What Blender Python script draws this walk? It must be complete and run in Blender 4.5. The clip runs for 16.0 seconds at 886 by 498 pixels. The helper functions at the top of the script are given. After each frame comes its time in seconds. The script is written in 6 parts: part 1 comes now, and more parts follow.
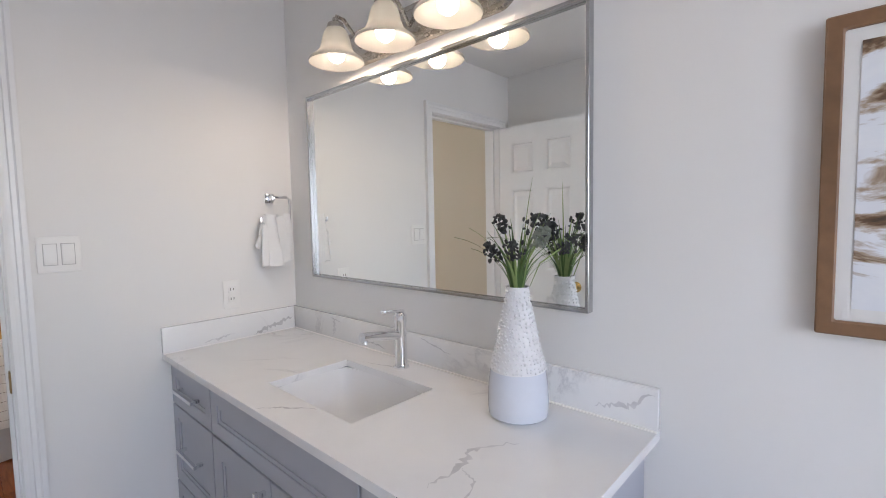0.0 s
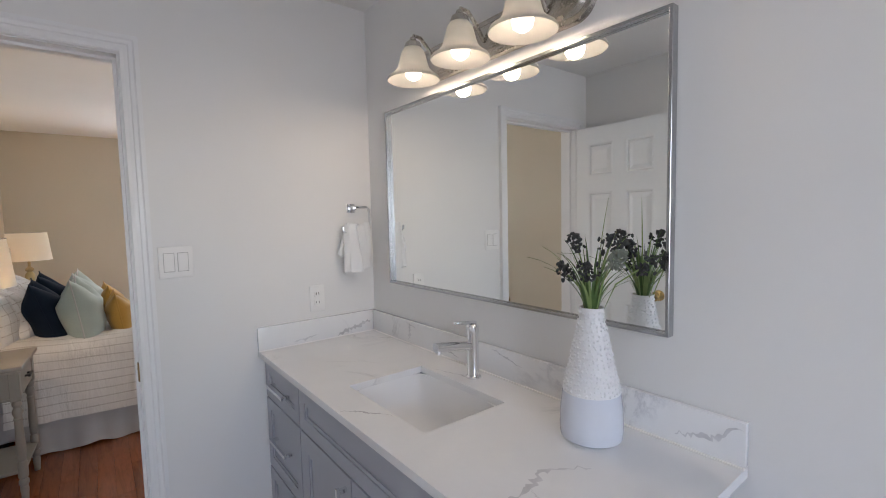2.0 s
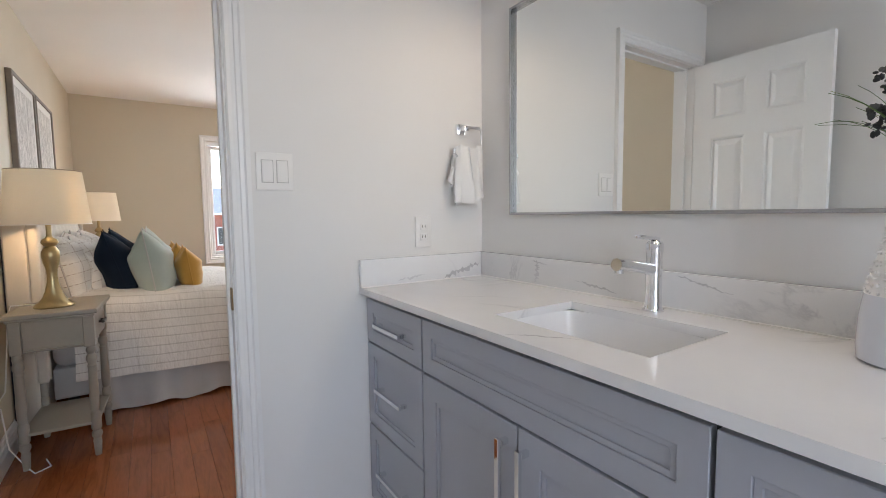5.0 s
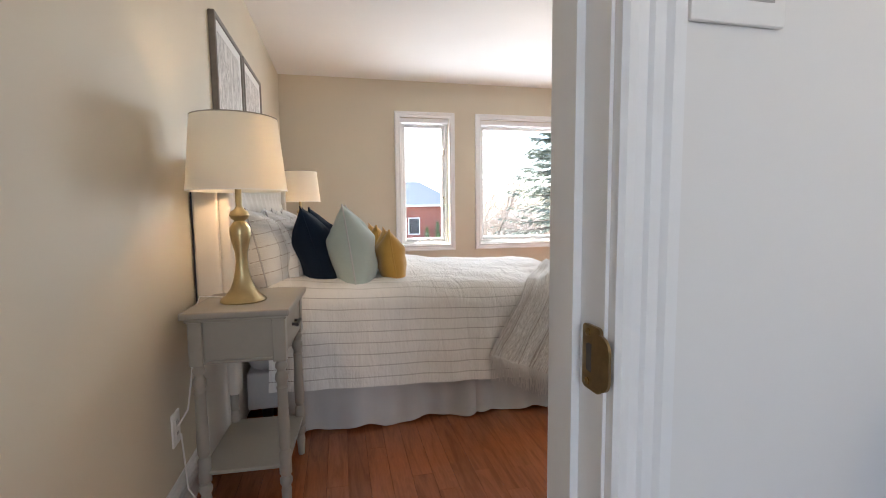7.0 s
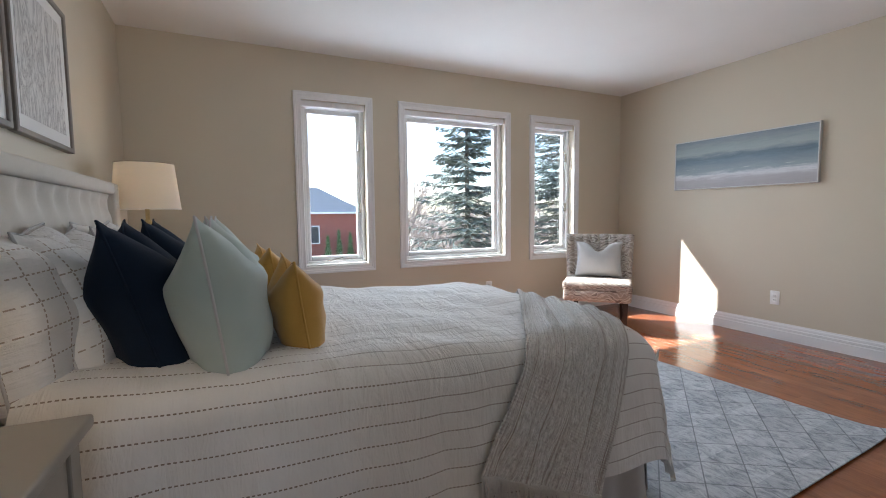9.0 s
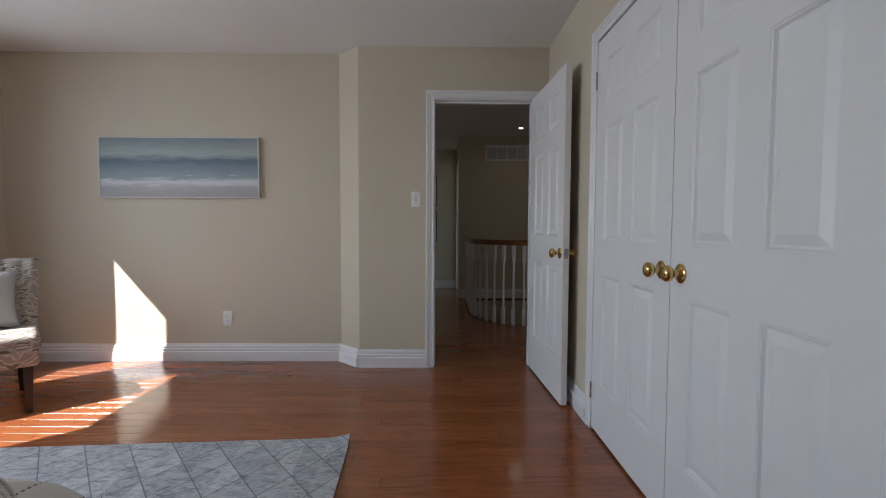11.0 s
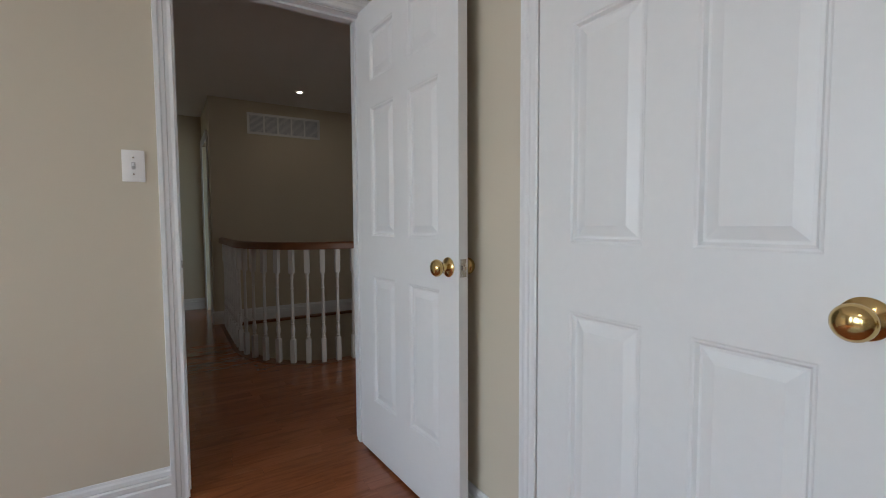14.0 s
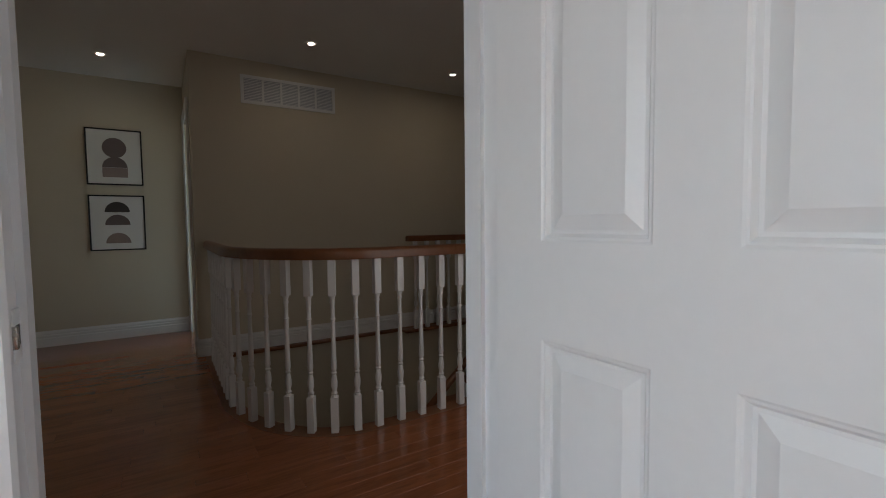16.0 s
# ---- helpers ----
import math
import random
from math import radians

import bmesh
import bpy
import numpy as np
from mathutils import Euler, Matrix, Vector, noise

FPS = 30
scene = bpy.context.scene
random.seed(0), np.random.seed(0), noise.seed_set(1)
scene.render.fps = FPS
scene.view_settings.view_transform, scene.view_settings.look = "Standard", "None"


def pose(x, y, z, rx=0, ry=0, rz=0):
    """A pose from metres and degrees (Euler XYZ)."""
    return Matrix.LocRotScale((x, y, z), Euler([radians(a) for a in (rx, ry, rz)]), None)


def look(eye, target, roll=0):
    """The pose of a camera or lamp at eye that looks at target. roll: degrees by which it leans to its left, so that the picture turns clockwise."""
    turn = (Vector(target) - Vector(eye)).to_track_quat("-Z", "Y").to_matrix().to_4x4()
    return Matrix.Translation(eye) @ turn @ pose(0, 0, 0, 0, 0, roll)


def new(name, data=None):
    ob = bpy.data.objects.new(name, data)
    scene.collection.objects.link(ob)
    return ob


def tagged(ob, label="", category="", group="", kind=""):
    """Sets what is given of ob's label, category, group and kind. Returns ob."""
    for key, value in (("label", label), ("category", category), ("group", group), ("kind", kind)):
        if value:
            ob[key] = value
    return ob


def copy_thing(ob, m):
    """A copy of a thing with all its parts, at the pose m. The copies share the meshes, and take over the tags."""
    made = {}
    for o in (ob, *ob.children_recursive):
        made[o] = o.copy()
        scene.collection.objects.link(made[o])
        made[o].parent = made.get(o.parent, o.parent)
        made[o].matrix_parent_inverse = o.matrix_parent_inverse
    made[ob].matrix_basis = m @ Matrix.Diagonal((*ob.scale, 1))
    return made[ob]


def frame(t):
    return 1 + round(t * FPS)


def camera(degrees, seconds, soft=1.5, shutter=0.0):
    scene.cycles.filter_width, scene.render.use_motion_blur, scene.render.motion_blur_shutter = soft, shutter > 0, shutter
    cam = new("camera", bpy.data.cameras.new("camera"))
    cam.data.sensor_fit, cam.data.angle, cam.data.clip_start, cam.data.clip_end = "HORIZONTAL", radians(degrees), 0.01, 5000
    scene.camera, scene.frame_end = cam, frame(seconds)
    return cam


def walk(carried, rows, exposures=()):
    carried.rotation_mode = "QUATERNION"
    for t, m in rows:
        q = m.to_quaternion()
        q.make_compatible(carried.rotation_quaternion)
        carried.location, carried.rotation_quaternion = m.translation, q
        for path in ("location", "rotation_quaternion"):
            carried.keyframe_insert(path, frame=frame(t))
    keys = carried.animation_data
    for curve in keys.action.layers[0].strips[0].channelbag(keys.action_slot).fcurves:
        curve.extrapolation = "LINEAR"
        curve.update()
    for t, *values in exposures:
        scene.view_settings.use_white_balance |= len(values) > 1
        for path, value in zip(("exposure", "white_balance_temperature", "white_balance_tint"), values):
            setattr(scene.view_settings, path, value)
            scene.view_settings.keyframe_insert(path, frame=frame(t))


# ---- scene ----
cam = camera(89.6, 16.0, soft=1.0)
PATH = [
    (0, (1.06, 0.59, 1.395), (-0.29, 2.06, 1.257), -1.1),
    (0.5, (1.08, 0.569, 1.45), (-0.408, 1.898, 1.316), -1.2),
    (1, (1.084, 0.565, 1.462), (-0.453, 1.837, 1.323), -1.2),
    (1.5, (1.08, 0.569, 1.458), (-0.477, 1.816, 1.314), -1.2),
    (2, (1.078, 0.578, 1.453), (-0.494, 1.805, 1.304), -1.3),
    (2.5, (1.076, 0.589, 1.433), (-0.507, 1.803, 1.281), -1.3),
    (3, (1.067, 0.6, 1.403), (-0.519, 1.809, 1.245), -1.3),
    (3.2, (1.060, 0.61, 1.385), (-0.527, 1.818, 1.226), -1.3),
    (5.3, (0.483, 0.445, 1.108), (-1.226, 1.472, 0.948), -0.3),
    (5.5, (0.379, 0.435, 1.072), (-1.381, 1.37, 0.91), -0.3),
    (6, (0.105, 0.458, 1.024), (-1.775, 1.119, 0.856), -0.4),
    (6.5, (-0.197, 0.451, 1.017), (-2.127, 0.948, 0.846), -0.4),
    (7, (-0.484, 0.421, 1.06), (-2.426, 0.865, 0.879), -0.6),
    (7.5, (-0.778, 0.352, 1.048), (-2.72, 0.798, 0.873), -0.8),
    (8, (-1.041, 0.317, 1.083), (-2.973, 0.804, 0.911), -1.0),
    (8.2, (-1.135, 0.33, 1.084), (-3.064, 0.84, 0.913), -0.9),
    (10.3, (-1.917, 0.944, 1.081), (-2.77, 2.749, 0.961), -0.1),
    (10.5, (-1.953, 1.003, 1.081), (-2.558, 2.906, 0.966), 0.1),
    (11, (-1.992, 1.104, 1.087), (-1.964, 3.101, 0.986), 0.2),
    (11.5, (-1.977, 1.246, 1.064), (-1.453, 3.173, 0.967), 0.2),
    (12, (-1.985, 1.419, 1.077), (-1.155, 3.235, 0.972), -0.0),
    (12.5, (-2.03, 1.67, 1.079), (-1.054, 3.412, 0.968), -0.0),
    (13, (-2.081, 1.936, 1.099), (-1.039, 3.639, 0.986), -0.1),
    (13.5, (-2.073, 2.243, 1.077), (-1.022, 3.941, 0.961), -0.2),
    (14, (-2.058, 2.514, 1.078), (-1.006, 4.211, 0.963), -0.3),
    (14.5, (-2.042, 2.839, 1.051), (-0.991, 4.537, 0.934), -0.3),
    (15, (-1.998, 3.137, 1.042), (-0.943, 4.832, 0.928), -0.5),
    (15.5, (-1.94, 3.48, 1.061), (-0.879, 5.17, 0.944), -0.4),
    (16, (-1.855, 3.791, 1.058), (-0.794, 5.482, 0.943), -0.6),
]
EXPOSURES = [(0, 2.72, 6550, 14), (0.7, 2.52, 6600, 14), (1.5, 2.4, 6550, 13), (3.2, 2.4, 6500, 13), (5.5, 2.72, 6650, 11), (6.5, 2.7, 6650, 11), (7.5, 2.72, 6250, 12), (8.2, 2.42, 5950, 11),
             (10.3, 1.33, 5950, 9), (11.5, 1.57, 6100, 11), (12.5, 1.83, 6150, 10), (14.0, 1.9, 6150, 9), (16, 1.97, 6200, 10)]
walk(cam, [(t, look(eye, target, roll)) for t, eye, target, roll in PATH], EXPOSURES)

# ---------------------------------------------------------------- light
SUN_WAY = Vector((1.16, 1.0, -1.38)).normalized()
world = bpy.data.worlds.new("world")
scene.world = world
world.use_nodes = True
wn = world.node_tree.nodes
sky = wn.new("ShaderNodeTexSky")
sky.sky_type, sky.sun_disc = "NISHITA", False
sky.sun_elevation = math.asin(-SUN_WAY.z)
sky.sun_rotation = math.atan2(-SUN_WAY.x, -SUN_WAY.y)
world.node_tree.links.new(sky.outputs[0], wn["Background"].inputs[0])
wn["Background"].inputs[1].default_value = 0.15


def lamp(name, kind, m, energy, color, **settings):
    data = bpy.data.lights.new(name, kind)
    data.energy, data.color = energy, color
    if "size" in settings:
        data.size = settings["size"]
    if "size_y" in settings:
        data.shape, data.size_y = "RECTANGLE", settings["size_y"]
    if "angle" in settings:
        data.angle = settings["angle"]
    if "radius" in settings:
        data.shadow_soft_size = settings["radius"]
    if "spot" in settings:
        data.spot_size, data.spot_blend = settings["spot"], 1.0
    ob = new(name, data)
    ob.matrix_world = m
    return ob


lamp("sun", "SUN", look((-30, -25, 40), Vector((-30, -25, 40)) + SUN_WAY), 5.0, (1.0, 0.96, 0.90), angle=radians(0.53))
DAY = (0.80, 0.895, 1.0)
for wy, ww in ((1.35, 0.5), (2.53, 1.04), (3.71, 0.5)):
    lamp("window_daylight", "AREA", look((-5.75, wy, 1.45), (-3.0, wy, 0.15)), 11 * ww, DAY, size=ww, size_y=1.3)
lamp("bath_window_daylight", "AREA", look((2.62, 0.45, 1.5), (0, 0.6, 1.1)), 2.75, (0.86, 0.885, 1.0), size=0.85, size_y=1.05)
# Added fill lamp in an assumed, unseen doorway; brightens the hallway balusters.
lamp("hall_fill_light", "AREA", look((-0.375, 4.58, 1.1), (-0.9, 5.9, 0.05)), 1.15, (1.0, 0.95, 0.88), size=0.8, size_y=1.7)
for bx in (-0.29, -0.03, 0.23):
    lamp("vanity_bulb", "POINT", Matrix.Translation((bx, 1.53, 1.95)), 0.315, (1.0, 0.80, 0.60), radius=0.03)
for bx, by in ((-2.225, 0.065), (-4.5, 0.09)):
    lamp("table_lamp_bulb", "POINT", Matrix.Translation((bx, by, 1.24)), 0.72, (1.0, 0.66, 0.36), radius=0.025)
lamp("ceiling_bowl_bulb", "POINT", Matrix.Translation((-3.22, 2.13, 2.29)), 2.0, (1.0, 0.93, 0.82), radius=0.06)
for bx, by in ((-0.845, 7.25), (-2.22, 8.3), (0.47, 7.3)):
    lamp("downlight_beam", "SPOT", look((bx, by, 2.415), (bx, by + 0.001, 0)), 0.10, (1.0, 0.76, 0.5), radius=0.03, spot=radians(165))


# ---------------------------------------------------------------- materials
class Mat:
    """A node material with a principled surface and a few shorthand builders."""

    def __init__(self, name, color=(0.8, 0.8, 0.8), rough=0.5, metal=0.0):
        self.m = bpy.data.materials.new(name)
        self.m.use_nodes = True
        self.t = self.m.node_tree
        self.p = self.t.nodes["Principled BSDF"]
        self.set(**{"Base Color": (*color, 1), "Roughness": rough, "Metallic": metal})
        self.c = color

    def set(self, **kw):
        for k, v in kw.items():
            self.p.inputs[k].default_value = v
        return self

    def node(self, kind, **inputs):
        n = self.t.nodes.new(kind)
        for k, v in inputs.items():
            n.inputs[k.replace("_", " ")].default_value = v
        return n

    def link(self, a, b):
        self.t.links.new(a, b)

    def coords(self, kind="Object", scale=(1, 1, 1), turn=(0, 0, 0)):
        tc, mp = self.node("ShaderNodeTexCoord"), self.node("ShaderNodeMapping")
        mp.inputs["Scale"].default_value = scale
        mp.inputs["Rotation"].default_value = turn
        self.link(tc.outputs[kind], mp.inputs["Vector"])
        return mp.outputs[0]

    def noise(self, vec, scale, detail=4.0, rough=0.55, distortion=0.0):
        n = self.node("ShaderNodeTexNoise", Scale=scale, Detail=detail, Roughness=rough, Distortion=distortion)
        self.link(vec, n.inputs["Vector"])
        return n.outputs["Fac"]

    def ramp(self, fac, stops):
        r = self.node("ShaderNodeValToRGB")
        e = r.color_ramp.elements
        while len(e) < len(stops):
            e.new(0.5)
        for el, (pos, col) in zip(e, stops):
            el.position, el.color = pos, (*col, 1)
        self.link(fac, r.inputs[0])
        return r.outputs[0]

    def maths(self, op, a, b=None):
        n = self.node("ShaderNodeMath")
        n.operation = op
        for i, v in enumerate((a, b)):
            if v is None:
                continue
            if isinstance(v, (int, float)):
                n.inputs[i].default_value = v
            else:
                self.link(v, n.inputs[i])
        return n.outputs[0]

    def mix(self, fac, a, b, mode="MIX"):
        n = self.node("ShaderNodeMix")
        n.data_type, n.blend_type = "RGBA", mode
        for sock, v in ((n.inputs[0], fac), (n.inputs[6], a), (n.inputs[7], b)):
            if isinstance(v, (int, float)):
                sock.default_value = v
            elif isinstance(v, tuple):
                sock.default_value = (*v, 1)
            else:
                self.link(v, sock)
        return n.outputs[2]

    def color(self, out):
        self.link(out, self.p.inputs["Base Color"])
        return self

    def rough(self, fac, lo, hi):
        n = self.node("ShaderNodeMapRange")
        n.inputs[3].default_value, n.inputs[4].default_value = lo, hi
        self.link(fac, n.inputs[0])
        self.link(n.outputs[0], self.p.inputs["Roughness"])
        return self

    def bump(self, height, strength=0.2, distance=0.002):
        b = self.node("ShaderNodeBump", Strength=strength, Distance=distance)
        self.link(height, b.inputs["Height"])
        self.link(b.outputs[0], self.p.inputs["Normal"])
        return self


def shade_of(c, k):
    return tuple(min(1.0, v * k) for v in c)


def plain(name, color, rough=0.5, metal=0.0, grain=60.0, spread=0.06, bump=0.1, depth=0.001):
    """A surface with broad blotches, fine grain and a slight relief."""
    m = Mat(name, color, rough, metal)
    v = m.coords()
    big, fine = m.noise(v, 2.3, 3.0), m.noise(v, grain, 3.0)
    both = m.maths("ADD", m.maths("MULTIPLY", big, 0.6), m.maths("MULTIPLY", fine, 0.4))
    m.color(m.ramp(both, [(0.3, shade_of(color, 1 - spread)), (0.7, shade_of(color, 1 + spread))]))
    m.rough(fine, max(0.02, rough - 0.06), min(1.0, rough + 0.06))
    if bump:
        m.bump(fine, bump, depth)
    return m


def wall_paint(name, color):
    m = Mat(name, color, 0.62)
    v = m.coords()
    big, roller = m.noise(v, 0.9, 2.0), m.noise(v, 190.0, 2.0)
    m.color(m.ramp(big, [(0.3, shade_of(color, 0.965)), (0.7, shade_of(color, 1.03))]))
    m.rough(m.noise(v, 5.0), 0.5, 0.72)
    return m.bump(roller, 0.12, 0.0006)


BEIGE = wall_paint("beige_wall_paint", (0.605, 0.54, 0.427))
BATH = wall_paint("off_white_wall_paint", (0.79, 0.78, 0.765))
CEIL = plain("ceiling_paint", (0.82, 0.81, 0.79), 0.85, grain=140, spread=0.02, bump=0.15)
TRIM = plain("white_semigloss_trim", (0.80, 0.80, 0.80), 0.32, grain=35, spread=0.02, bump=0.05)
DOORW = plain("white_door_paint", (0.80, 0.80, 0.795), 0.38, grain=45, spread=0.02, bump=0.06)


def wood_floor(name, parts):
    m = Mat(name, (0.3, 0.12, 0.05), 0.22)
    v = m.coords("Object", (1.1, 9.0, 9.0))
    if parts:
        rnd = m.node("ShaderNodeObjectInfo").outputs["Random"]
    else:
        rnd = m.node("ShaderNodeNewGeometry").outputs["Random Per Island"]
    shift = m.node("ShaderNodeVectorMath")
    shift.operation = "ADD"
    comb = m.node("ShaderNodeCombineXYZ")
    m.link(m.maths("MULTIPLY", rnd, 37.0), comb.inputs[0])
    m.link(m.maths("MULTIPLY", rnd, 91.0), comb.inputs[1])
    m.link(v, shift.inputs[0])
    m.link(comb.outputs[0], shift.inputs[1])
    grain = m.noise(shift.outputs[0], 2.6, 7.0, 0.62, 1.2)
    fine = m.noise(shift.outputs[0], 14.0, 4.0, 0.6)
    tone = m.ramp(rnd, [(0.0, (0.275, 0.083, 0.028)), (0.5, (0.312, 0.097, 0.033)), (1.0, (0.350, 0.114, 0.041))])
    streak = m.ramp(grain, [(0.35, (0.62, 0.55, 0.5)), (0.52, (1, 1, 1)), (0.7, (1.16, 1.14, 1.1))])
    m.color(m.mix(1.0, m.mix(0.6, tone, streak, "MULTIPLY"), m.ramp(fine, [(0.3, (0.88, 0.86, 0.85)), (0.7, (1.05, 1.05, 1.05))]), "MULTIPLY"))
    m.rough(fine, 0.14, 0.25)
    m.set(**{"Coat Weight": 0.25, "Coat Roughness": 0.1})
    return m.bump(grain, 0.06, 0.001)


PLANK, PLANK_REST = wood_floor("red_oak_plank", True), wood_floor("red_oak_planks", False)
RAILWOOD = plain("stained_oak_rail", (0.20, 0.075, 0.03), 0.3, grain=25, spread=0.25)
DARKWOOD = plain("dark_stained_legs", (0.022, 0.016, 0.013), 0.35, spread=0.2)
VENTBR = plain("bronze_floor_vent", (0.10, 0.07, 0.045), 0.4, 0.7)
CABINET = plain("grey_cabinet_lacquer", (0.405, 0.42, 0.47), 0.38, grain=50, spread=0.02, bump=0.04)
# Near-black colour that stands in for the shade inside narrow gaps.
GAP_SHADE = plain("painted_gap_shade", (0.03, 0.03, 0.033), 0.8)
NICKEL = plain("brushed_nickel", (0.52, 0.49, 0.45), 0.26, 1.0, grain=120, spread=0.02, bump=0)
CHROME = Mat("chrome", (0.85, 0.86, 0.88), 0.06, 1.0)
ALU = plain("brushed_aluminium_frame", (0.46, 0.47, 0.48), 0.22, 1.0, grain=150, spread=0.04)
MIRROR = Mat("mirror_silver", (0.93, 0.95, 0.94), 0.012, 1.0)
BRASS = plain("polished_brass", (0.66, 0.47, 0.20), 0.16, 1.0, grain=40, spread=0.05, bump=0.02)
AGEDBRASS = plain("aged_brass", (0.30, 0.21, 0.10), 0.38, 1.0, grain=90, spread=0.45, bump=0.15)
LAMPGOLD = plain("antique_gold_lamp_base", (0.45, 0.36, 0.20), 0.33, 1.0, grain=30, spread=0.12)
GREIGE = plain("greige_painted_wood", (0.31, 0.283, 0.242), 0.45, grain=45, spread=0.05)
PORCELAIN = Mat("white_porcelain", (0.86, 0.86, 0.86), 0.08)
PLASTIC = plain("white_switch_plastic", (0.84, 0.83, 0.81), 0.3, spread=0.01, bump=0)
SLOT = Mat("dark_slot", (0.05, 0.05, 0.05), 0.6)
CERAMIC = plain("glazed_white_ceramic", (0.70, 0.73, 0.80), 0.12, spread=0.02, bump=0.02)
BISQUE = plain("matte_white_ceramic", (0.80, 0.80, 0.81), 0.55, spread=0.03)
TILE = plain("pale_bathroom_tile", (0.60, 0.58, 0.55), 0.3, spread=0.05)


def quartz():
    m = Mat("white_quartz_with_grey_veins", (0.82, 0.82, 0.82), 0.13)
    v = m.coords()
    warp = m.noise(v, 3.4, 6.0, 0.6, 0.6)
    thin = m.maths("ABSOLUTE", m.maths("SUBTRACT", m.noise(v, 1.9, 8.0, 0.62, 1.7), 0.5))
    line = m.ramp(thin, [(0.0, (1, 1, 1)), (0.012, (0.5, 0.5, 0.5)), (0.035, (0, 0, 0))])
    gate = m.ramp(m.noise(v, 2.6, 2.0), [(0.60, (0, 0, 0)), (0.70, (0.6, 0.6, 0.6))])
    vein = m.mix(1.0, line, gate, "MULTIPLY")
    base = m.ramp(warp, [(0.3, (0.80, 0.80, 0.805)), (0.7, (0.85, 0.85, 0.85))])
    n = m.mix(vein, base, (0.52, 0.52, 0.54))
    return m.color(n)


QUARTZ = quartz()


def fabric(name, color, weave=900.0, spread=0.08, rough=0.92, bump=0.35):
    m = Mat(name, color, rough)
    v = m.coords()
    w, big = m.noise(v, weave, 2.0), m.noise(v, 6.0, 4.0)
    both = m.maths("ADD", m.maths("MULTIPLY", w, 0.5), m.maths("MULTIPLY", big, 0.5))
    m.color(m.ramp(both, [(0.35, shade_of(color, 1 - spread)), (0.65, shade_of(color, 1 + spread))]))
    m.set(**{"Sheen Weight": 0.25})
    return m.bump(m.maths("ADD", m.maths("MULTIPLY", w, 0.3), m.noise(v, 22.0, 4.0)), bump, 0.004)


def stitched(name, color, pitch, thread, seam=0.055, grid=False):
    """Cloth with rows of running stitches, laid out along its own cloth coordinates in metres."""
    m = Mat(name, color, 0.9)
    uv = m.node("ShaderNodeTexCoord").outputs["UV"]
    sep = m.node("ShaderNodeSeparateXYZ")
    m.link(uv, sep.inputs[0])
    row = m.maths("FRACT", m.maths("DIVIDE", sep.outputs[0], pitch))
    on_row = m.maths("LESS_THAN", row, 0.0036 / pitch)
    dash = m.maths("LESS_THAN", m.maths("FRACT", m.maths("DIVIDE", sep.outputs[1], 0.0125)), 0.62)
    stitch = m.maths("MULTIPLY", on_row, dash)
    if grid:
        col = m.maths("LESS_THAN", m.maths("FRACT", m.maths("DIVIDE", sep.outputs[1], pitch)), 0.0036 / pitch)
        gap = m.maths("LESS_THAN", m.maths("FRACT", m.maths("DIVIDE", sep.outputs[0], 0.0125)), 0.62)
        stitch = m.maths("MAXIMUM", stitch, m.maths("MULTIPLY", col, gap))
    v = m.coords()
    soft = m.ramp(m.noise(v, 8.0, 4.0), [(0.3, shade_of(color, 0.95)), (0.7, shade_of(color, 1.04))])
    m.color(m.mix(stitch, soft, thread))
    cross = m.maths("ABSOLUTE", m.maths("SUBTRACT", m.maths("FRACT", m.maths("DIVIDE", sep.outputs[1], seam)), 0.5))
    rows = m.maths("ABSOLUTE", m.maths("SUBTRACT", row, 0.5))
    ridge = m.maths("ADD", m.ramp(cross, [(0.0, (1, 1, 1)), (0.44, (1, 1, 1)), (0.5, (0.3, 0.3, 0.3))]), m.ramp(rows, [(0.3, (1, 1, 1)), (0.5, (0.2, 0.2, 0.2))]))
    m.set(**{"Sheen Weight": 0.2})
    crease = m.noise(m.coords("UV", (5.0, 19.0, 1.0)), 1.0, 5.0, 0.6, 0.8)
    both = m.maths("ADD", m.maths("MULTIPLY", ridge, 0.06), m.maths("MULTIPLY", crease, 1.1))
    return m.bump(m.maths("ADD", both, m.maths("MULTIPLY", m.noise(v, 16.0, 5.0), 0.5)), 0.8, 0.012)


QUILT = stitched("white_quilt_with_brown_stitching", (0.72, 0.70, 0.67), 0.053, (0.23, 0.185, 0.15))
SHAM = stitched("white_sham_with_stitching", (0.73, 0.71, 0.68), 0.062, (0.36, 0.30, 0.25), grid=True)
SKIRT = fabric("grey_white_bed_skirt", (0.49, 0.475, 0.465), 700, 0.05)
HEADB = fabric("cream_tufted_upholstery", (0.60, 0.55, 0.48), 800, 0.06)
NAVY = fabric("navy_velvet", (0.007, 0.014, 0.028), 600, 0.25).set(**{"Sheen Weight": 0.02, "Specular IOR Level": 0.2})
SAGE = fabric("sage_green_linen", (0.40, 0.46, 0.42), 700, 0.08)
MUSTARD = fabric("mustard_linen", (0.52, 0.29, 0.06), 700, 0.1)
GREYPIL = fabric("pale_grey_cushion", (0.50, 0.49, 0.48), 700, 0.06)
TOWEL = fabric("white_terry", (0.82, 0.82, 0.82), 400, 0.05, bump=0.8)


